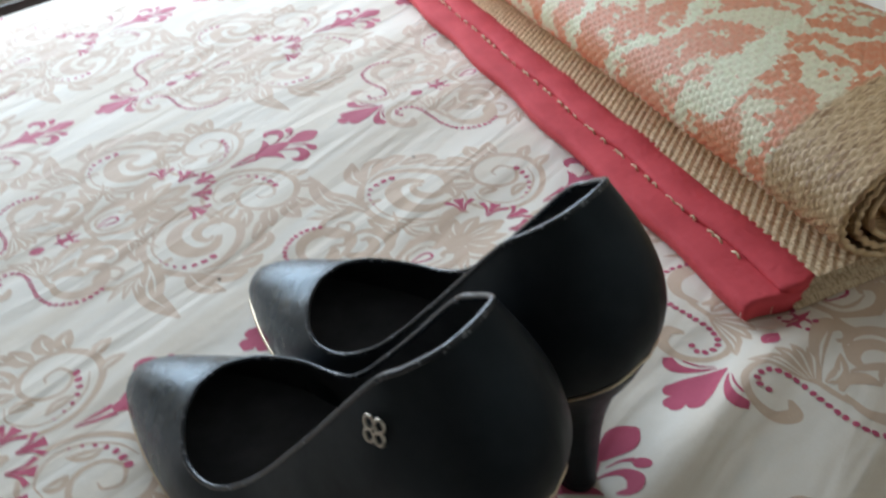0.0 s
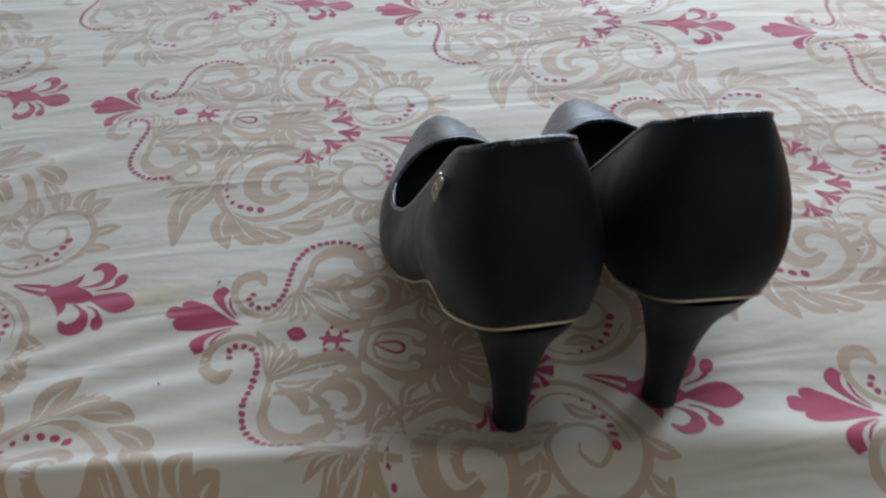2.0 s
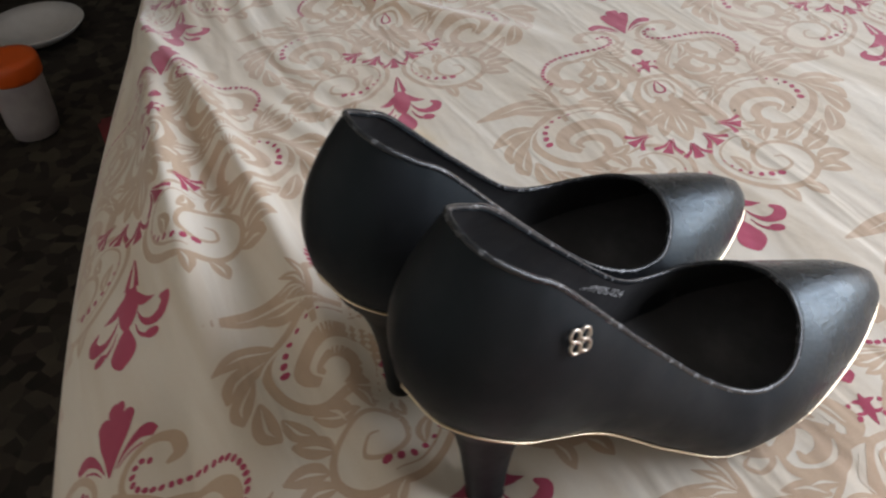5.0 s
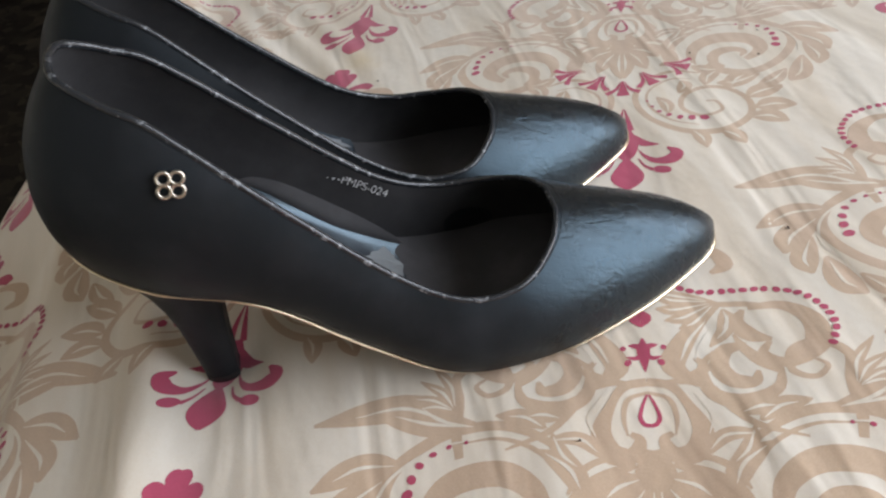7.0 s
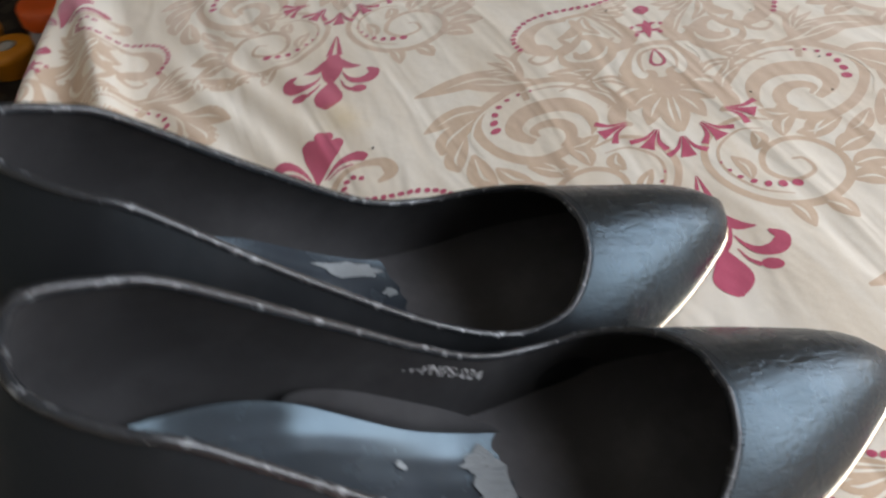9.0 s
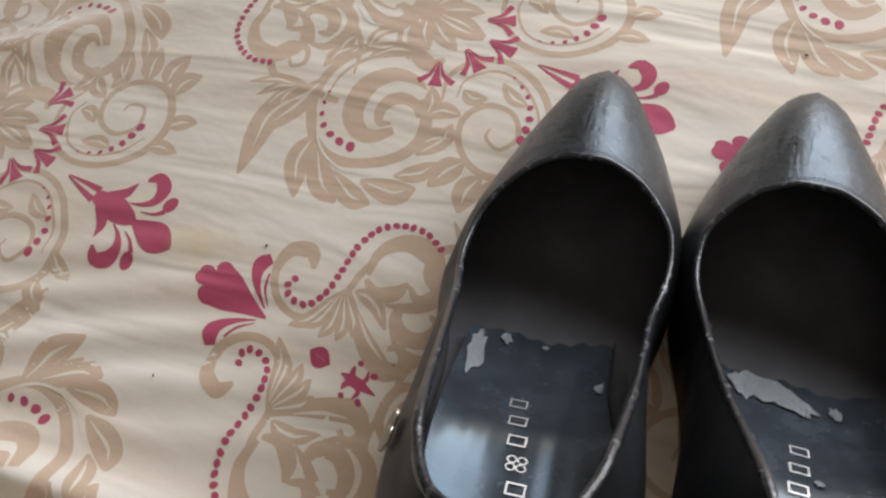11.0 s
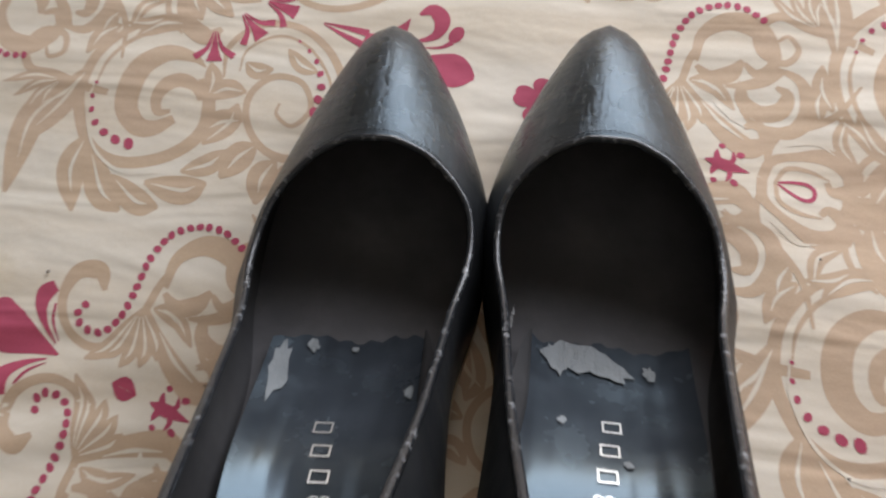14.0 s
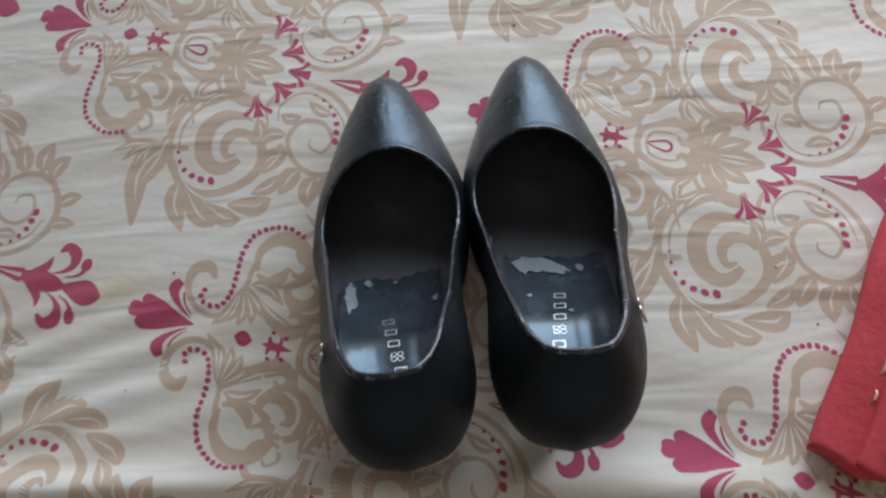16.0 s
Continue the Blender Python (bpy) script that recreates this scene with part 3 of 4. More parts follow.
    k.dots([(-75, 21), (-76, 16), (-71, 13), (-64, 15), (-60, 24), (-60, 36), (-60, 48), (-56, 60), (-47, 67), (-37, 69), (-28, 66)], 25, 1.6, 1.6)
    return k


def vein_half(printed):
    """The cream lines left open along the middle of each printed leaf."""
    k = Ink()
    for keys, widths in printed.veins:
        k.stroke(keys, widths, 12)
    k.stroke([(8, 58), (11, 75), (23, 90), (39, 94), (53, 88)], [0.3, 1.2, 1.3, 1.2, 0.3])
    k.stroke([(-8, 16), (2, 21), (10, 19)], [0.3, 1.4, 0.3])
    k.stroke([(-44, 24), (-34, 17), (-24, 13)], [0.3, 1.5, 0.4])
    k.stroke([(-42, 27), (-32, 21), (-24, 18)], [0.3, 1.2, 0.3])
    return k


def stretched(x, y):
    """The cloth does not lie true: where its flat print comes to rest."""
    a, b = np.tanh(4 * x), np.tanh(5 * (y - 0.15))
    return (x + 0.001 * (1.8 - 2.9 * a + 1.7 * b - 5.2 * a * a + 6.8 * a * b + 4.9 * b * b),
            y + 0.001 * (-2.3 + 7.5 * a - 5.8 * b + 9.5 * a * a + 1.4 * a * b + 11.3 * b * b))


def lay_print(name, ink, mat, base_lift, label):
    verts, faces, count = [], [], 0
    for j in range(-7, 8):
        for i in range(-9, 10):
            for mirror in (1, -1):
                for number, (p, f) in enumerate(ink.pieces):
                    u, v = p[:, 0] / 1000, mirror * p[:, 1] / 1000
                    uu, vv = u + SKEW * v + i * PERIOD + j * HALF_U, v + j * HALF_V
                    x = ORIGIN[0] + uu * AXIS[0] + vv * CROSS[0]
                    y = ORIGIN[1] + uu * AXIS[1] + vv * CROSS[1]
                    far = TURN_S * (x + 0.2) + TURN_C * (y + 0.105)
                    side = TURN_C * (x + 0.2) - TURN_S * (y + 0.105)
                    if side.min() < -0.69 or side.max() > 1.22 or far.min() < -0.35 or far.max() > 1.02:
                        continue
                    x, y = stretched(x, y)
                    verts.append(drape(x, y, base_lift + 0.0000005 * (2 * number + (mirror < 0))))
                    faces += [tuple(a + count for a in (q if mirror > 0 else q[::-1])) for q in f]
                    count += len(p)
    return part(name, (np.concatenate(verts).tolist(), faces), sheet, label, mat)


scrolls = tan_half()
lay_print("tan_scrollwork", scrolls, TAN, 0.00003, "tan scrolls and leaves printed on the cotton")
lay_print("open_leaf_veining", vein_half(scrolls), SHEET, 0.00010, "cream veining left open in the print")
lay_print("crimson_print", crimson_half(), CRIMSON, 0.00012, "crimson fleurs and dots printed on the cotton")


# ---- the shoes ----
# back to toe: share of the way round, x outward, y, z
FEATHER = [(0, 0, -.019, .0815), (.08, .016, -.013, .0765), (.2, .0265, .008, .066), (.35, .0285, .040, .0515), (.5, .0325, .072, .0235),
           (.62, .0390, .102, .0065), (.75, .0385, .138, .0045), (.87, .0276, .176, .006), (.95, .0149, .203, .0085), (.98, .0080, .2125, .0095), (1, 0, .2165, .010)]
TOPLINE = [(0, 0, .0005, .1380), (.04, .0082, .0016, .1372), (.08, .0134, .0056, .1342), (.14, .0178, .0145, .1278), (.2, .0205, .0255, .1195), (.35, .0268, .056, .084), (.5, .0325, .086, .052),
           (.62, .0362, .108, .0385), (.75, .0328, .128, .037), (.87, .0210, .142, .042), (.95, .0091, .1475, .0455), (.98, .0040, .1482, .0462), (1, 0, .1484, .0464)]
AROUND, UPWARD = 132, 22


def loop(keys, side=1, n=AROUND):
    """A closed curve from its half: round the outer side, then back along the inner."""
    k = np.array(keys)
    t = np.linspace(0, 1, n // 2 + 1)
    seg = np.interp(t, k[:, 0], np.arange(len(k)))
    dense = spline(k[:, 1:], 40 * (len(k) - 1) + 1)
    half = np.stack([np.interp(seg, np.linspace(0, len(k) - 1, len(dense)), dense[:, c]) for c in range(3)], 1)
    half[0, 0] = half[-1, 0] = 0
    back = half[-2:0:-1] * (-1, 1, 1)
    slim = 1 - 0.13 * np.exp(-((t - 0.52) / 0.20) ** 2)        # the inner side is flatter
    if side > 0:
        back[:, 0] *= slim[-2:0:-1]
    else:
        half[:, 0] *= slim
    return np.vstack([half, back]), np.concatenate([t, t[-2:0:-1]])


def upper_rings(inset=0.0, side=1):
    f, t = loop(FEATHER, side)
    p, _ = loop(TOPLINE, side)
    d = np.roll(f, -1, 0) - np.roll(f, 1, 0)
    out = np.stack([d[:, 1], -d[:, 0], 0 * d[:, 0]], 1)
    out /= np.maximum(np.linalg.norm(out, axis=1), 1e-6)[:, None]
    out *= np.sign(np.sum(out * (f - np.array([0, 0.09, 0])), 1))[:, None]
    toe = np.clip((t - 0.62) / 0.38, 0, 1)
    heel = np.clip(1 - t / 0.3, 0, 1)
    swell = 0.009 * (1 - toe) + 0.005 * heel + 0.0045 * toe
    swell = np.where(p[:, 0] * side < -1e-5, swell * (1 - 0.82 * np.exp(-((t - 0.52) / 0.26) ** 2)), swell)
    chord = p - f
    up = np.array([0, 0, 1.0])
    low_side = f + chord * 0.33 + out * swell[:, None] * 0.95
    high_side = f + chord * 0.67 + out * swell[:, None] * 0.75
    low_toe = f + out * 0.0016 + up * 0.0165
    high_toe = p - chord * 0.42 + up * 0.0065
    k1 = toe[:, None] ** 0.8
    low_ctrl = low_side * (1 - k1) + low_toe * k1
    high_ctrl = high_side * (1 - k1) + high_toe * k1
    rings = []
    for k in np.linspace(0, 1, UPWARD):
        r = f * (1 - k) ** 3 + low_ctrl * 3 * k * (1 - k) ** 2 + high_ctrl * 3 * k ** 2 * (1 - k) + p * k ** 3
        rings.append(r - out * inset - np.array([0, 0, 1]) * inset * toe[:, None] * 0.8)
    return rings


def ring_mesh(rings, cap=None):
    n = len(rings[0])
    verts = [tuple(v) for r in rings for v in r]
    faces = [(i * n + j, i * n + (j + 1) % n, (i + 1) * n + (j + 1) % n, (i + 1) * n + j) for i in range(len(rings) - 1) for j in range(n)]
    if cap == "first":
        faces += strip_cap(0, n)
    if cap == "last":
        faces += strip_cap((len(rings) - 1) * n, n)
    return verts, faces


def strip_cap(start, n):
    """Fills a loop that is mirror-alike by rungs across it."""
    h = n // 2
    out = [(start, start + 1, start + n - 1)]
    for j in range(1, h - 1):
        out.append((start + j, start + j + 1, start + n - j - 1, start + n - j))
    return out + [(start + h - 1, start + h, start + h + 1)]


def shrink(r, by, dz=0.0):
    c = np.array([0, 1, 1]) * r
    k = np.maximum(np.abs(r[:, 0]) - by, 0) / np.maximum(np.abs(r[:, 0]), 1e-6)
    c = np.stack([r[:, 0] * k, 0.095 + (r[:, 1] - 0.095) * (1 - by / 0.12), r[:, 2] + dz], 1)
    return c


def heel_block():
    rings = []
    for z, yb, yf, w, lean in ((0.0745, -0.0165, 0.038, 0.0235, -0.34), (0.066, -0.0130, 0.034, 0.0195, -0.30), (0.056, -0.0070, 0.0300, 0.0155, -0.24), (0.047, -0.0030, 0.0270, 0.0130, -0.16),
                         (0.037, 0.0000, 0.0245, 0.0112, -0.1), (0.026, 0.0018, 0.0225, 0.0092, 0), (0.013, 0.0028, 0.0208, 0.0076, 0), (-0.0025, 0.0038, 0.0192, 0.0068, 0)):
        ring = []
        for j in range(28):
            a = 2 * math.pi * j / 28
            c, s = math.cos(a), math.sin(a)
            y = (yb + yf) / 2 - (yf - yb) / 2 * c
            if y > yf - (yf - yb) * 0.12:
                y = yf - (yf - yb) * 0.12
            ring.append((w * math.copysign(abs(s) ** 0.8, s), y, z + lean * (y - yb)))
        rings.append(np.array(ring))
    return rings


def patch(cx, cy, r0, turn, seed, squeeze=0.6):
    rng = random.Random(seed)
    pts = []
    for j in range(18):
        a = 2 * math.pi * j / 18
        r = r0 * (0.65 + 0.5 * rng.random())
        x, y = r * math.cos(a) * squeeze, r * math.sin(a)
        pts.append((cx + x * math.cos(turn) - y * math.sin(turn), cy + x * math.sin(turn) + y * math.cos(turn)))
    return pts


ARCH = spline(np.array(FEATHER)[:, 1:], 300)


def wall_at(rise, side):
    """The lining's outline at a height over the insole board."""
    rings = np.array(upper_rings(0.0016, side))
    line = []
    for j in range(AROUND):
        over = rings[:, j, 2] - np.interp(rings[:, j, 1], ARCH[:, 1], ARCH[:, 2])
        line.append([np.interp(rise, over, rings[:, j, c]) for c in range(3)])
    return np.array(line)


WAIST = spline([(0.009, -0.012), (0.0165, -0.006), (0.0230, 0.01), (0.0252, 0.03), (0.0240, 0.06), (0.0240, 0.10)], 120)


def insole_height(y):
    return float(np.interp(y, ARCH[:, 1], ARCH[:, 2])) + 0.0048


def pad_half(y):
    """Half the width of the glossy heel pad."""
    return float(np.interp(y, WAIST[:, 1], WAIST[:, 0]))


PAD = {"side": 1}


def pad_shift(y):
    """The pad's waist leans to the shoe's outer side."""
    f = min(1.0, max(0.0, (y - 0.02) / 0.05))
    return PAD["side"] * 0.0050 * f * f * (3 - 2 * f)


def pad_height(x, y):
    return insole_height(y) + 0.0012 + 0.0055 * min(1.0, abs(x - pad_shift(y)) / pad_half(y)) ** 3


def on_insole(points, lift):
    """A flat outline laid on the insole: fan of triangles."""
    c = np.mean(points, axis=0)
    n = len(points)
    ring1 = [(c[0] * .5 + p[0] * .5, c[1] * .5 + p[1] * .5) for p in points]
    v = [(c[0], c[1])] + ring1 + list(points)
    verts = [(x, y, pad_height(x, y) + lift) for x, y in v]
    faces = [(0, 1 + i, 1 + (i + 1) % n) for i in range(n)] + [(1 + i, 1 + n + i, 1 + n + (i + 1) % n, 1 + (i + 1) % n) for i in range(n)]
    return verts, faces


def bar(x0, y0, x1, y1, w, lift=0.0005):
    d = np.array([x1 - x0, y1 - y0])
    q = np.array([-d[1], d[0]]) / np.linalg.norm(d) * w / 2
    c = [np.array([x0, y0]) + (d * f) for f in np.linspace(0, 1, 5)]
    v = [(*(p + s * q), pad_height(*(p + s * q)) + lift) for p in c for s in (-1, 1)]
    return v, [(2 * i, 2 * i + 2, 2 * i + 3, 2 * i + 1) for i in range(4)]


def joined(pieces):
    verts, faces = [], []
    for v, f in pieces:
        faces += [tuple(a + len(verts) for a in q) for q in f]
        verts += list(v)
    return verts, faces


def ring_flat(cx, cy, rx, ry, w, n=16, lift=0.0005):
    v = []
    for j in range(n):
        a = 2 * math.pi * j / n
        for k in (1, 1 - w / min(rx, ry)):
            x, y = cx + rx * k * math.cos(a), cy + ry * k * math.sin(a)
            v.append((x, y, pad_height(x, y) + lift))
    return v, [(2 * j, 2 * ((j + 1) % n), 2 * ((j + 1) % n) + 1, 2 * j + 1) for j in range(n)]


def pump(side, m, label, patches):
    """A court shoe, toe along +y; side: +1 puts its badge on the right."""
    PAD["side"] = side
    shoe = thing("high_heeled_shoe", label, "shoe", m, "pair of court shoes")
    rings = upper_rings(0.0, side)
    upper = part("upper", ring_mesh(rings), shoe, "black leather upper, creased over the toe", UPPER)
    inner = upper_rings(0.0016, side)
    part("lining", ring_mesh(inner), shoe, "matt black lining", LINING)
    # scuffed binding round the opening
    lip = (rings[-1] + inner[-1]) / 2
    part("topline_binding", tube(lip, 0.00125, 6, True), shoe, "scuffed black edge binding with pale worn spots", BINDING)
    # stitches behind the throat edge
    stitch = []
    n = AROUND
    for j in range(int(n * 0.36), int(n * 0.64)):
        a, b = rings[-1][j] * 0.45 + rings[-2][j] * 0.55, rings[-1][(j + 1) % n] * 0.45 + rings[-2][(j + 1) % n] * 0.55
        up = np.array([0, 0, 0.0004])
        for f0 in (0.0, 0.5):
            stitch.append(tube([a * (0.92 - f0) + b * (0.08 + f0) + up, a * (0.62 - f0) + b * (0.38 + f0) + up], 0.00016, 5))
    part("stitching", joined(stitch), upper, "row of black stitches at the throat", BINDING)
    # insole
    f, _ = loop(FEATHER, side)
    base_ring = wall_at(0.0048, side)
    part("insole", ring_mesh([base_ring], "first"), shoe, "matt grey-black insole", SOCK)
    pv, ny, nx = [], 50, 25
    for i in range(ny):
        for q in range(nx):
            y0 = -0.012 + 0.101 * i / (ny - 1)
            x0 = (2 * q / (nx - 1) - 1) * pad_half(y0) + pad_shift(y0)
            if i > ny - 6:
                y0 += 0.0012 * math.sin(230 * x0 + side) + 0.0007 * math.sin(900 * x0) + 0.0004 * math.sin(2300 * x0 + side)
            pv.append((x0, y0, pad_height(x0, y0)))
    insole = part("heel_pad", (pv, grid_faces(ny, nx)), shoe, "glossy black heel pad, dished, peeling at its front", INSOLE)
    # the arch side of the sock stands up beside the pad
    av, ay, ax = [], 26, 6
    for i in range(ay):
        rise = math.sin(math.pi * i / (ay - 1)) ** 0.7
        y0 = 0.036 + 0.056 * i / (ay - 1)
        e = pad_shift(y0) - side * pad_half(y0) * 0.99
        for q in range(ax):
            g = q / (ax - 1)
            av.append((e - side * 0.0052 * rise * g ** 1.6, y0, pad_height(e, y0) + 0.0006 + 0.0075 * rise * g ** 0.8))
    part("arch_flap", (av, grid_faces(ay, ax)), shoe, "black leather arch piece curling up beside the pad", LINING)
    for px, py, r, turn, seed, squeeze in patches:
        part("peeled_patch", on_insole(patch(px, py, r, turn, seed, squeeze), 0.0008), insole, "grey backing where the insole has peeled", PEEL)
    # foil mark on the insole as plain shapes: short bars and a clover
    fx = 0.0046 if side > 0 else -0.0062
    y, step = (0.0595, 0.0077) if side > 0 else (0.0555, 0.0075)
    lean = -0.14 if side > 0 else 0.17
    for q in range(7):
        if q == 3:
            for du in (-1, 1):
                for dv in (-1, 1):
                    part("foil_mark", ring_flat(fx + 0.0014 * du, y + 0.0012 * dv, 0.0014, 0.0012, 0.0003), insole, "silver foil clover mark", SILVER)
        else:
            bars = [bar(fx - 0.0025, y + d, fx + 0.0025, y + d, 0.00045) for d in (-0.0016, 0.0016)]
            bars += [bar(fx + d, y - 0.0018, fx + d, y + 0.0018, 0.00045, 0.00054) for d in (-0.0024, 0.0024)]
            part("foil_mark", joined(bars), insole, "silver foil outline", SILVER)
        y -= step
        fx += lean * step
    # sole, heel, heel tip, gold piping
    low = shrink(f, 0.0012, -0.0022)
    low[:, 2] = np.maximum(low[:, 2], 0.0006)
    lower = shrink(f, 0.006, -0.0034)
    lower[:, 2] = np.maximum(lower[:, 2], 0.0003)
    part("sole", ring_mesh([f, low, lower], "last"), shoe, "thin black outsole", OUTSOLE)
    hb = heel_block()
    heel = part("heel", joined([ring_mesh(hb), ([tuple(v) for v in hb[-1]], [tuple(range(28))])]), shoe, "slender black covered heel", UPPER)
    tip = [hb[-1] * (1.03, 1, 1) + (0, 0, 0), hb[-1] * (1.05, 1, 0) + (0, 0, -0.0052)]
    part("heel_tip", ring_mesh(tip, "last"), heel, "black rubber heel tip", OUTSOLE)
    g, gt = loop(FEATHER, side)
    bold = 1 + 0.9 / (1 + np.exp((0.84 - gt) * 60)) - 0.85 * np.exp(-((gt - 0.68) / 0.10) ** 4) - 0.7 * np.exp(-((gt - 0.27) / 0.05) ** 4)
    centre = np.array([0, 0.095, 0])
    piping = np.array([p + (p - centre) * np.array([0.0, -0.002, 0]) + np.array([0, 0, -0.0013]) for p in g])
    part("gold_piping", tube(piping, 0.00058, 6, True, bold), shoe, "fine gold piping along the sole edge", GOLD)
    # clover badge of four rings on the outer quarter
    rings = upper_rings()
    j = int(AROUND * (0.117 if side > 0 else 0.102))
    k = 17
    c = Vector(rings[k][j])
    a = Vector(rings[k][j + 2]) - Vector(rings[k][j - 2])
    b = Vector(rings[k + 1][j]) - Vector(rings[k - 1][j])
    a.normalize()
    nrm = a.cross(b).normalized()
    if nrm.x < 0:
        nrm = -nrm
    b = nrm.cross(a).normalized()
    badge = part("badge", tube([c + nrm * 0.0014 + (a * math.cos(t) + b * math.sin(t)) * 0.0010 for t in np.linspace(0, 6.283, 12, endpoint=False)], 0.0005, 6, True), shoe, "small dull brass clover badge of four loops", PEWTER)
    for q in range(4):
        w = 1.35 + q * math.pi / 2
        o = c + nrm * 0.0016 + (a * math.cos(w) + b * math.sin(w)) * 0.0027
        part("loop", tube([o + (a * math.cos(t) + b * math.sin(t)) * 0.0019 for t in np.linspace(0, 6.283, 16, endpoint=False)], 0.0006, 6, True), badge, "", PEWTER)
    if side < 0:
        for o in (upper, *shoe.children_recursive):
            if o.name.startswith("badge") or o.name.startswith("loop"):
                o.data.transform(Matrix.Diagonal((-1, 1, 1, 1)))
                o.data.flip_normals()
    return shoe


right = pump(1, pose(0.0402, 0.0045, 0.0010, 0, 1.8, -0.4), "black leather court shoe with gold piping, peeled grey insole patch",
             [(-0.0055, 0.084, 0.0105, 1.25, 4, 0.62), (0.0045, 0.081, 0.0085, 1.1, 21, 0.6), (-0.010, 0.082, 0.006, 0.2, 8, 0.7), (0.017, 0.080, 0.003, 0.3, 9, 0.7), (-0.009, 0.060, 0.0014, 0, 5, 1.0), (0.008, 0.048, 0.0012, 0, 15, 1.0)])
pump(-1, pose(-0.0232, 0.0, 0.0012, 0, 2.2, 4.3), "black leather court shoe with gold piping and clover badge",
     [(-0.0245, 0.076, 0.0125, 0.05, 7, 0.26), (-0.0165, 0.086, 0.0030, 0.3, 11, 0.6), (-0.003, 0.085, 0.0012, 0, 12, 1.0), (0.016, 0.068, 0.0025, 0.2, 13, 0.7)])

# size stamp on the inner lining
stamp = bpy.data.curves.new("stamp", "FONT")
stamp.body, stamp.size, stamp.align_x, stamp.align_y = "FW-PMPS-024", 0.0048, "CENTER", "CENTER"
ink_ob = bpy.data.objects.new("stamp", stamp)
stamp_mesh = bpy.data.meshes.new_from_object(ink_ob)
bpy.data.objects.remove(ink_ob)
stamp_mesh.materials.append(GREYINK)
stamp_part = tagged(new("stamp", stamp_mesh), "silver-grey stamped code on the lining")
stamp_part.parent = right
wall = np.array(upper_rings(0.0020, 1))
near = wall.reshape(-1, 3)[np.argmin(np.sum((wall.reshape(-1, 3) - (-0.027, 0.079, 0.052)) ** 2, 1) + (wall.reshape(-1, 3)[:, 0] > 0))]
stamp_part.matrix_basis = pose(near[0] + 0.0004, near[1], near[2], 80, 0, 92) @ pose(0, 0, 0, 0, 0, -34)


# ---- the folded straw mat ----
mat_thing = thing("folded_mat", "rolled straw mat, orange and green print, red cloth edging", "mat",
                  pose(0.156, -0.004, 0.0015, 0, 0, math.degrees(math.atan2(0.876, 0.483))))
# local x runs along the red edge, local -y away from the shoes
LONG = 0.66


def weave(nx, ny, dx, dy, place, height, rows):
    """A woven band: strands that pass over and under one another."""
    v = []
    for i in range(nx):
        for j in range(ny):
            x, s = i * dx, j * dy
            over = math.sin(x * math.pi / 0.0031 + (math.pi if int(s / rows) % 2 else 0)) * abs(math.sin(s * math.pi / rows)) ** 0.6
            v.append(place(x, s, height * over))
    return v, grid_faces(nx, ny)


for level in range(3):
    z = 0.0008 + 0.0042 * level
    part("mat_layer", slab(-0.0075 + 0.0018 * level, LONG, -0.21, -0.021 - 0.004 * level, z, z + 0.0034, 0.001, 2), mat_thing, "straw layer seen edge on", REED)
part("woven_band", weave(int(LONG / 0.00105), 46, 0.00105, 0.001, lambda x, s, h: (x - 0.004, -0.034 - s, 0.0142 + h), 0.0007, 0.0034), mat_thing, "plain woven straw band", STRAW)


def hem(y0, y1, z, puff, seed):
    """A strip of folded cloth with soft puckers."""
    v, nx, ny = [], 240, 9
    for i in range(nx):
        for j in range(ny):
            f, a = j / (ny - 1), i / (nx - 1) * LONG
            p = puff * math.sin(math.pi * f) ** 0.7 * (1 + 0.35 * math.sin(a * 95 + seed) * math.sin(a * 41 + 2 * seed))
            v.append((a - 0.003 + 0.002 * math.sin(f * 5 + seed), y0 + (y1 - y0) * f + 0.0012 * math.sin(a * 60 + seed), z + p))
    verts = v + [(x, y, z - 0.0080 if z < 0.01 else z - 0.0028) for x, y, _ in v]
    n = nx * ny
    faces = grid_faces(nx, ny) + [tuple(a + n for a in q[::-1]) for q in grid_faces(nx, ny)]
    for i in range(nx - 1):
        faces += [(i * ny, i * ny + n, (i + 1) * ny + n, (i + 1) * ny), (i * ny + ny - 1, (i + 1) * ny + ny - 1, (i + 1) * ny + ny - 1 + n, i * ny + ny - 1 + n)]
    for j in range(ny - 1):
        faces += [(j, j + 1, j + 1 + n, j + n), ((nx - 1) * ny + j, (nx - 1) * ny + j + n, (nx - 1) * ny + j + 1 + n, (nx - 1) * ny + j + 1)]
    return verts, faces


part("lower_red_edging", hem(0.002, -0.030, 0.0085, 0.0019, 1.0), mat_thing, "red cotton edging, puckered", RED)
part("upper_red_edging", hem(-0.0165, -0.038, 0.0125, 0.0026, 2.6), mat_thing, "red cotton edging folded over the straw", RED)
for i in range(46):
    x = 0.028 + i * 0.0118 + 0.003 * math.sin(i * 2.3)
    long = 0.0065 + 0.002 * math.sin(i * 1.7)
    part("straw_gap", tube([(x, -0.0150, 0.0104), (x + long * 0.3, -0.0156, 0.0116), (x + long * 0.7, -0.0158, 0.0116), (x + long, -0.0155, 0.0104)], 0.0006, 6), mat_thing, "golden straw showing between the hems", REED)


def coil(a):
    """Section of the roll: a flattened spiral."""
    r = 0.0545 - 0.0058 * a / (2 * math.pi)
    return -0.1065 + 1.32 * r * math.cos(a), 0.0495 + 0.58 * r * math.sin(a)


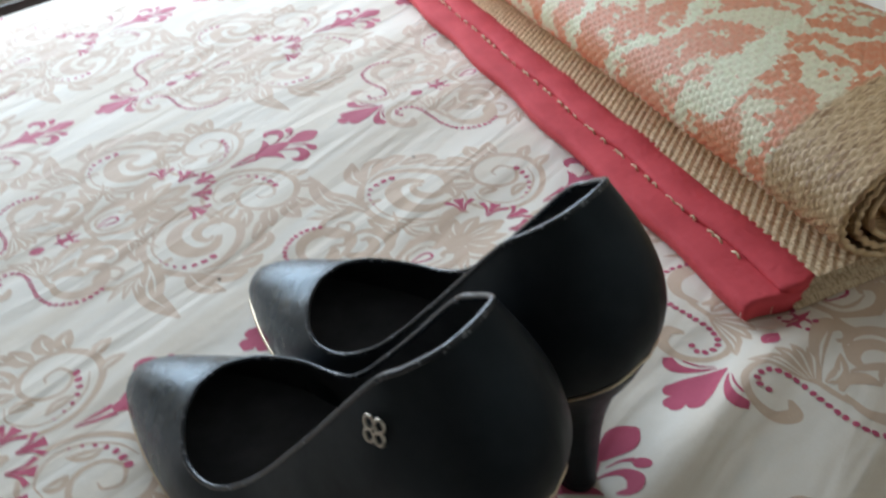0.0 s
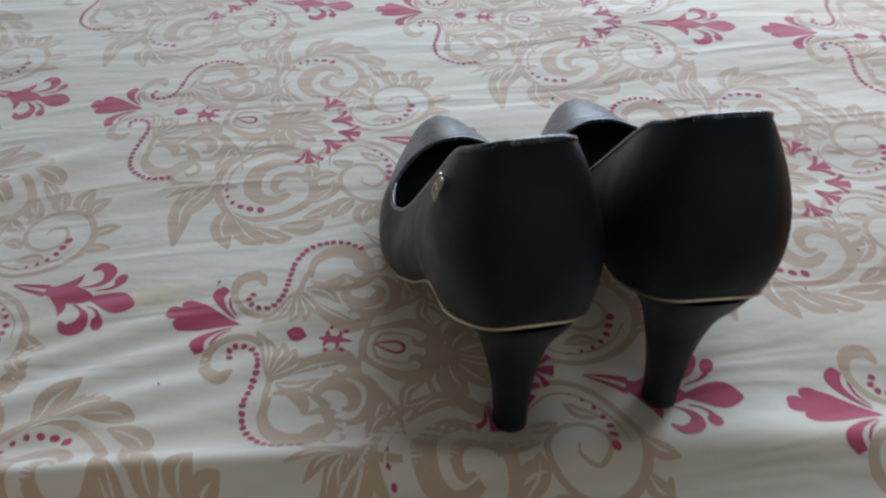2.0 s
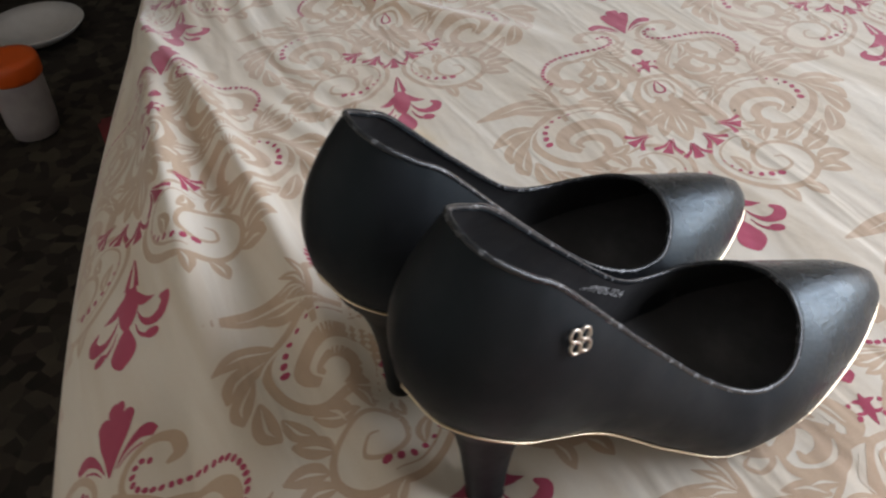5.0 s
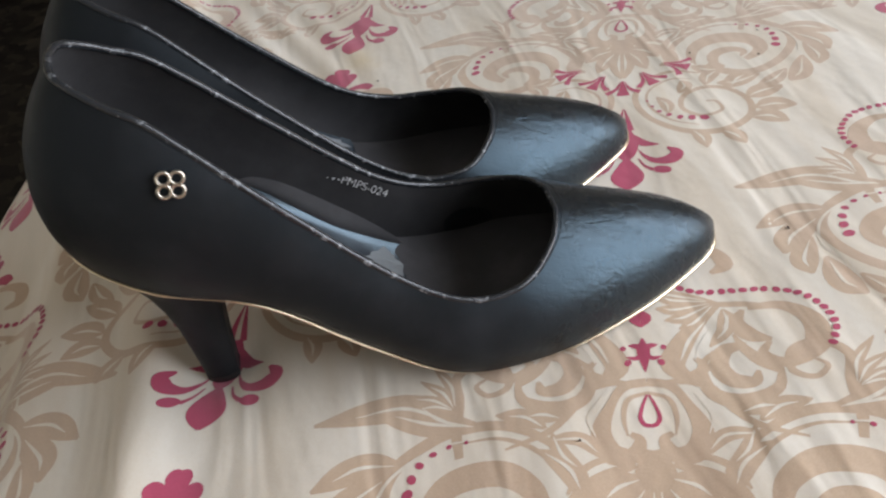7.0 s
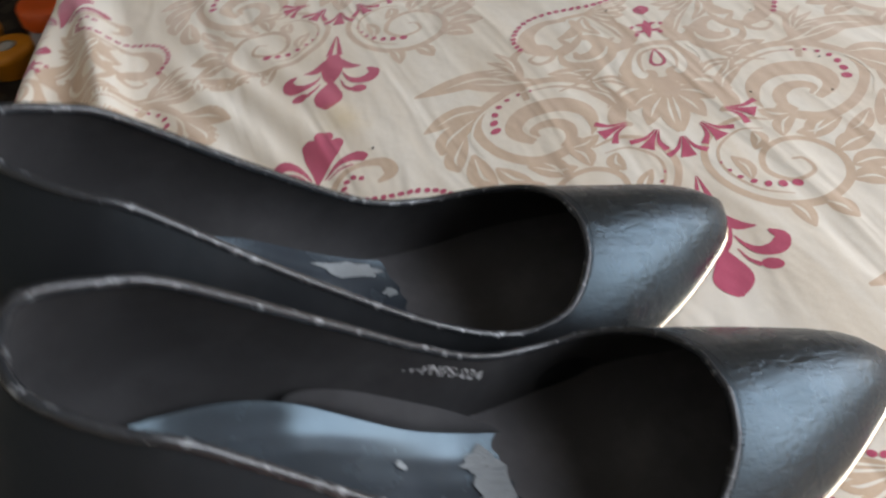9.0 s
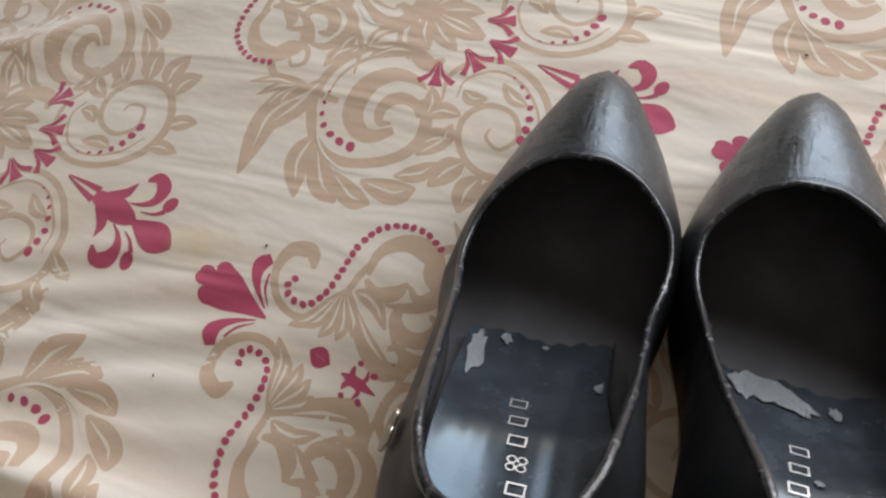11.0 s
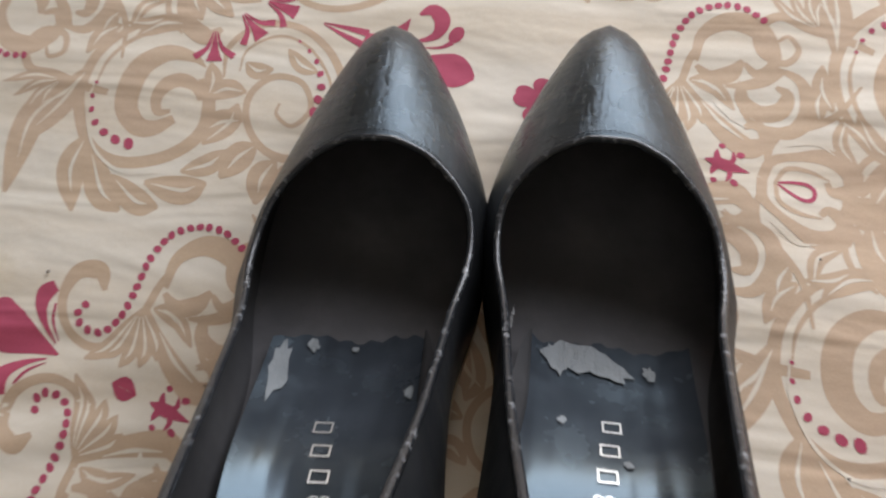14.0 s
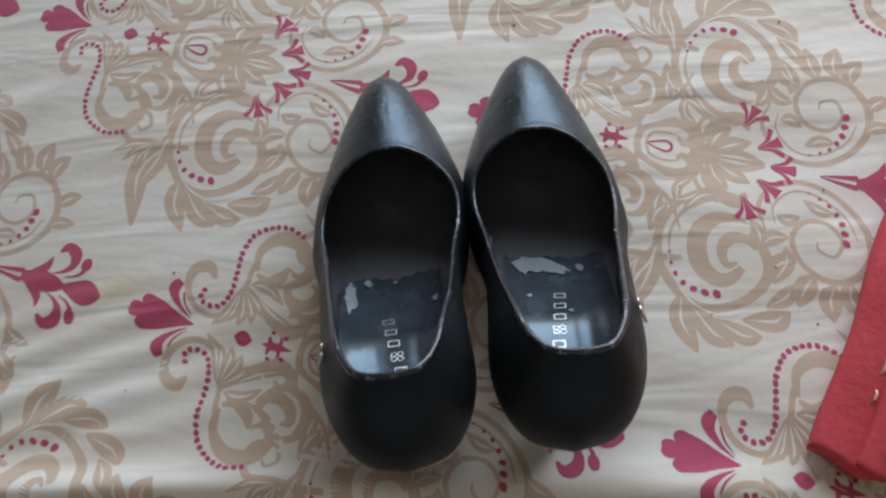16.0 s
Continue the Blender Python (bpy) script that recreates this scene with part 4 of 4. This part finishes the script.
def roll():
    v, nx, na = [], 440, 330
    for i in range(nx):
        for j in range(na):
            x = -0.014 + i * (LONG + 0.004) / (nx - 1)
            a = math.radians(-70) + j * math.radians(1120) / (na - 1) * 0.98
            y, z = coil(a)
            h = 0.0012 * math.sin(x * math.pi / 0.0036 + 2.2 * j) if j < 150 else 0
            v.append((x, y + h * math.cos(a), z + h * math.sin(a)))
    return v, grid_faces(nx, na)


rolled = part("rolled_body", roll(), mat_thing, "orange and pale green printed straw, rolled up", MATPRINT)
solid = rolled.modifiers.new("thickness", "SOLIDIFY")
solid.thickness, solid.offset = 0.0026, -1.0
for q, (bx, by, sag) in enumerate(((0.004, 0.0, 0.016), (-0.002, -0.012, 0.010))):
    part("loose_thread", tube([(bx, by, 0.006), (bx - 0.004, by + 0.005, 0.003), (bx - 0.010, by + 0.002, 0.0012), (bx - sag, by - 0.006, 0.0010)], 0.00025, 5), mat_thing, "loose pale thread at the hem", THREAD)

# ---- things on the floor beyond the bed ----


def jar(m):
    ob = thing("plastic_jar", "cloudy plastic jar with orange screw lid, standing on the stone floor", "jar", m)
    part("body", lathe([(0.030, 0), (0.038, 0.004), (0.042, 0.03), (0.044, 0.095), (0.043, 0.108), (0.038, 0.114)]), ob, "cloudy plastic body with faded wrapper", FROST)
    lid = lathe([(0.0465, 0.112), (0.048, 0.115), (0.048, 0.140), (0.0455, 0.144), (0.03, 0.145)], 40)
    part("lid", lid, ob, "orange ribbed screw lid", ORANGE)
    return ob


def tub(m):
    ob = thing("round_tub", "small amber plastic tub with pale lid centre, on the floor", "tub", m, "amber tubs")
    part("body", lathe([(0.030, 0), (0.040, 0.004), (0.044, 0.034), (0.046, 0.036), (0.046, 0.046), (0.042, 0.049), (0.02, 0.0495)]), ob, "", AMBER)
    part("label", lathe([(0.016, 0.0497), (0.018, 0.0502), (0.010, 0.0506)]), ob, "pale round sticker", PALE)
    return ob


jar(pose(-1.23, -0.158, FLOOR))
first = tub(pose(-1.40, -0.318, FLOOR))
copy_thing(first, pose(-1.31, -0.262, FLOOR, 0, 0, 40))
dish = thing("shallow_dish", "pale plastic dish on the floor behind the jar", "dish", pose(-1.60, -0.105, FLOOR))
part("bowl", lathe([(0.05, 0), (0.085, 0.02), (0.10, 0.034), (0.098, 0.036), (0.08, 0.024), (0.04, 0.008)]), dish, "", PALE)
chest = thing("storage_box", "dark maroon cloth-covered box on the stone floor", "box", pose(-0.85, 0.0, FLOOR))
part("body", slab(-0.11, 0.11, -0.06, 0.06, 0, 0.125, 0.008), chest, "", MAROON)
part("lid", slab(-0.113, 0.113, -0.063, 0.063, 0.126, 0.142, 0.006), chest, "", MAROON)
# invented cabinet, doors and handles too: its dark wood stands in for plain darkness
cabinet = thing("low_cabinet", "made-up dark cabinet filling the unlit area past the jars", "cabinet", pose(-2.10, -0.4, FLOOR))
part("body", slab(-0.2, 0.2, -0.7, 0.8, 0.06, 0.85, 0.006), cabinet, "", DARKWOOD)
for y0 in (-0.69, 0.055):
    door = part("door", slab(0.201, 0.218, y0, y0 + 0.735, 0.07, 0.84, 0.004), cabinet, "", DARKWOOD)
    part("handle", tube([(0.219, y0 + 0.65, 0.45), (0.236, y0 + 0.65, 0.46), (0.236, y0 + 0.65, 0.54), (0.219, y0 + 0.65, 0.55)], 0.005), door, "dull metal handle", SILVER)
part("plinth", slab(-0.18, 0.17, -0.68, 0.78, 0, 0.0595, 0.003), cabinet, "", DARKWOOD)

# ---- lint and crumbs lying on the sheet ----
rng = random.Random(5)
specks = []
for q in range(22):
    x, y = rng.uniform(-0.26, 0.22), rng.uniform(0.02, 0.34)
    if -0.075 < x < 0.09 and y < 0.23:
        continue
    p = drape(np.array(x), np.array(y), 0.0006)
    r = rng.uniform(0.0003, 0.0006)
    turn, long = rng.uniform(0, 3.1), rng.uniform(1.0, 2.4)
    ring = []
    for level, k in ((-0.5, 0.6), (0.1, 1.0), (0.7, 0.5)):
        ring.append(np.array([(p[0] + r * k * (long * math.cos(a) * math.cos(turn) - math.sin(a) * math.sin(turn)),
                               p[1] + r * k * (long * math.cos(a) * math.sin(turn) + math.sin(a) * math.cos(turn)), p[2] + r * level) for a in np.linspace(0, 6.283, 7, endpoint=False)]))
    specks.append(ring_mesh(ring))
    specks.append(([tuple(v) for v in ring[-1]], [tuple(range(7))]))
v, f = joined(specks)
tagged(new("lint", mesh_of("lint", v, f, DARKWOOD)), "small brown crumbs and lint on the sheet", "lint", kind="stuff")
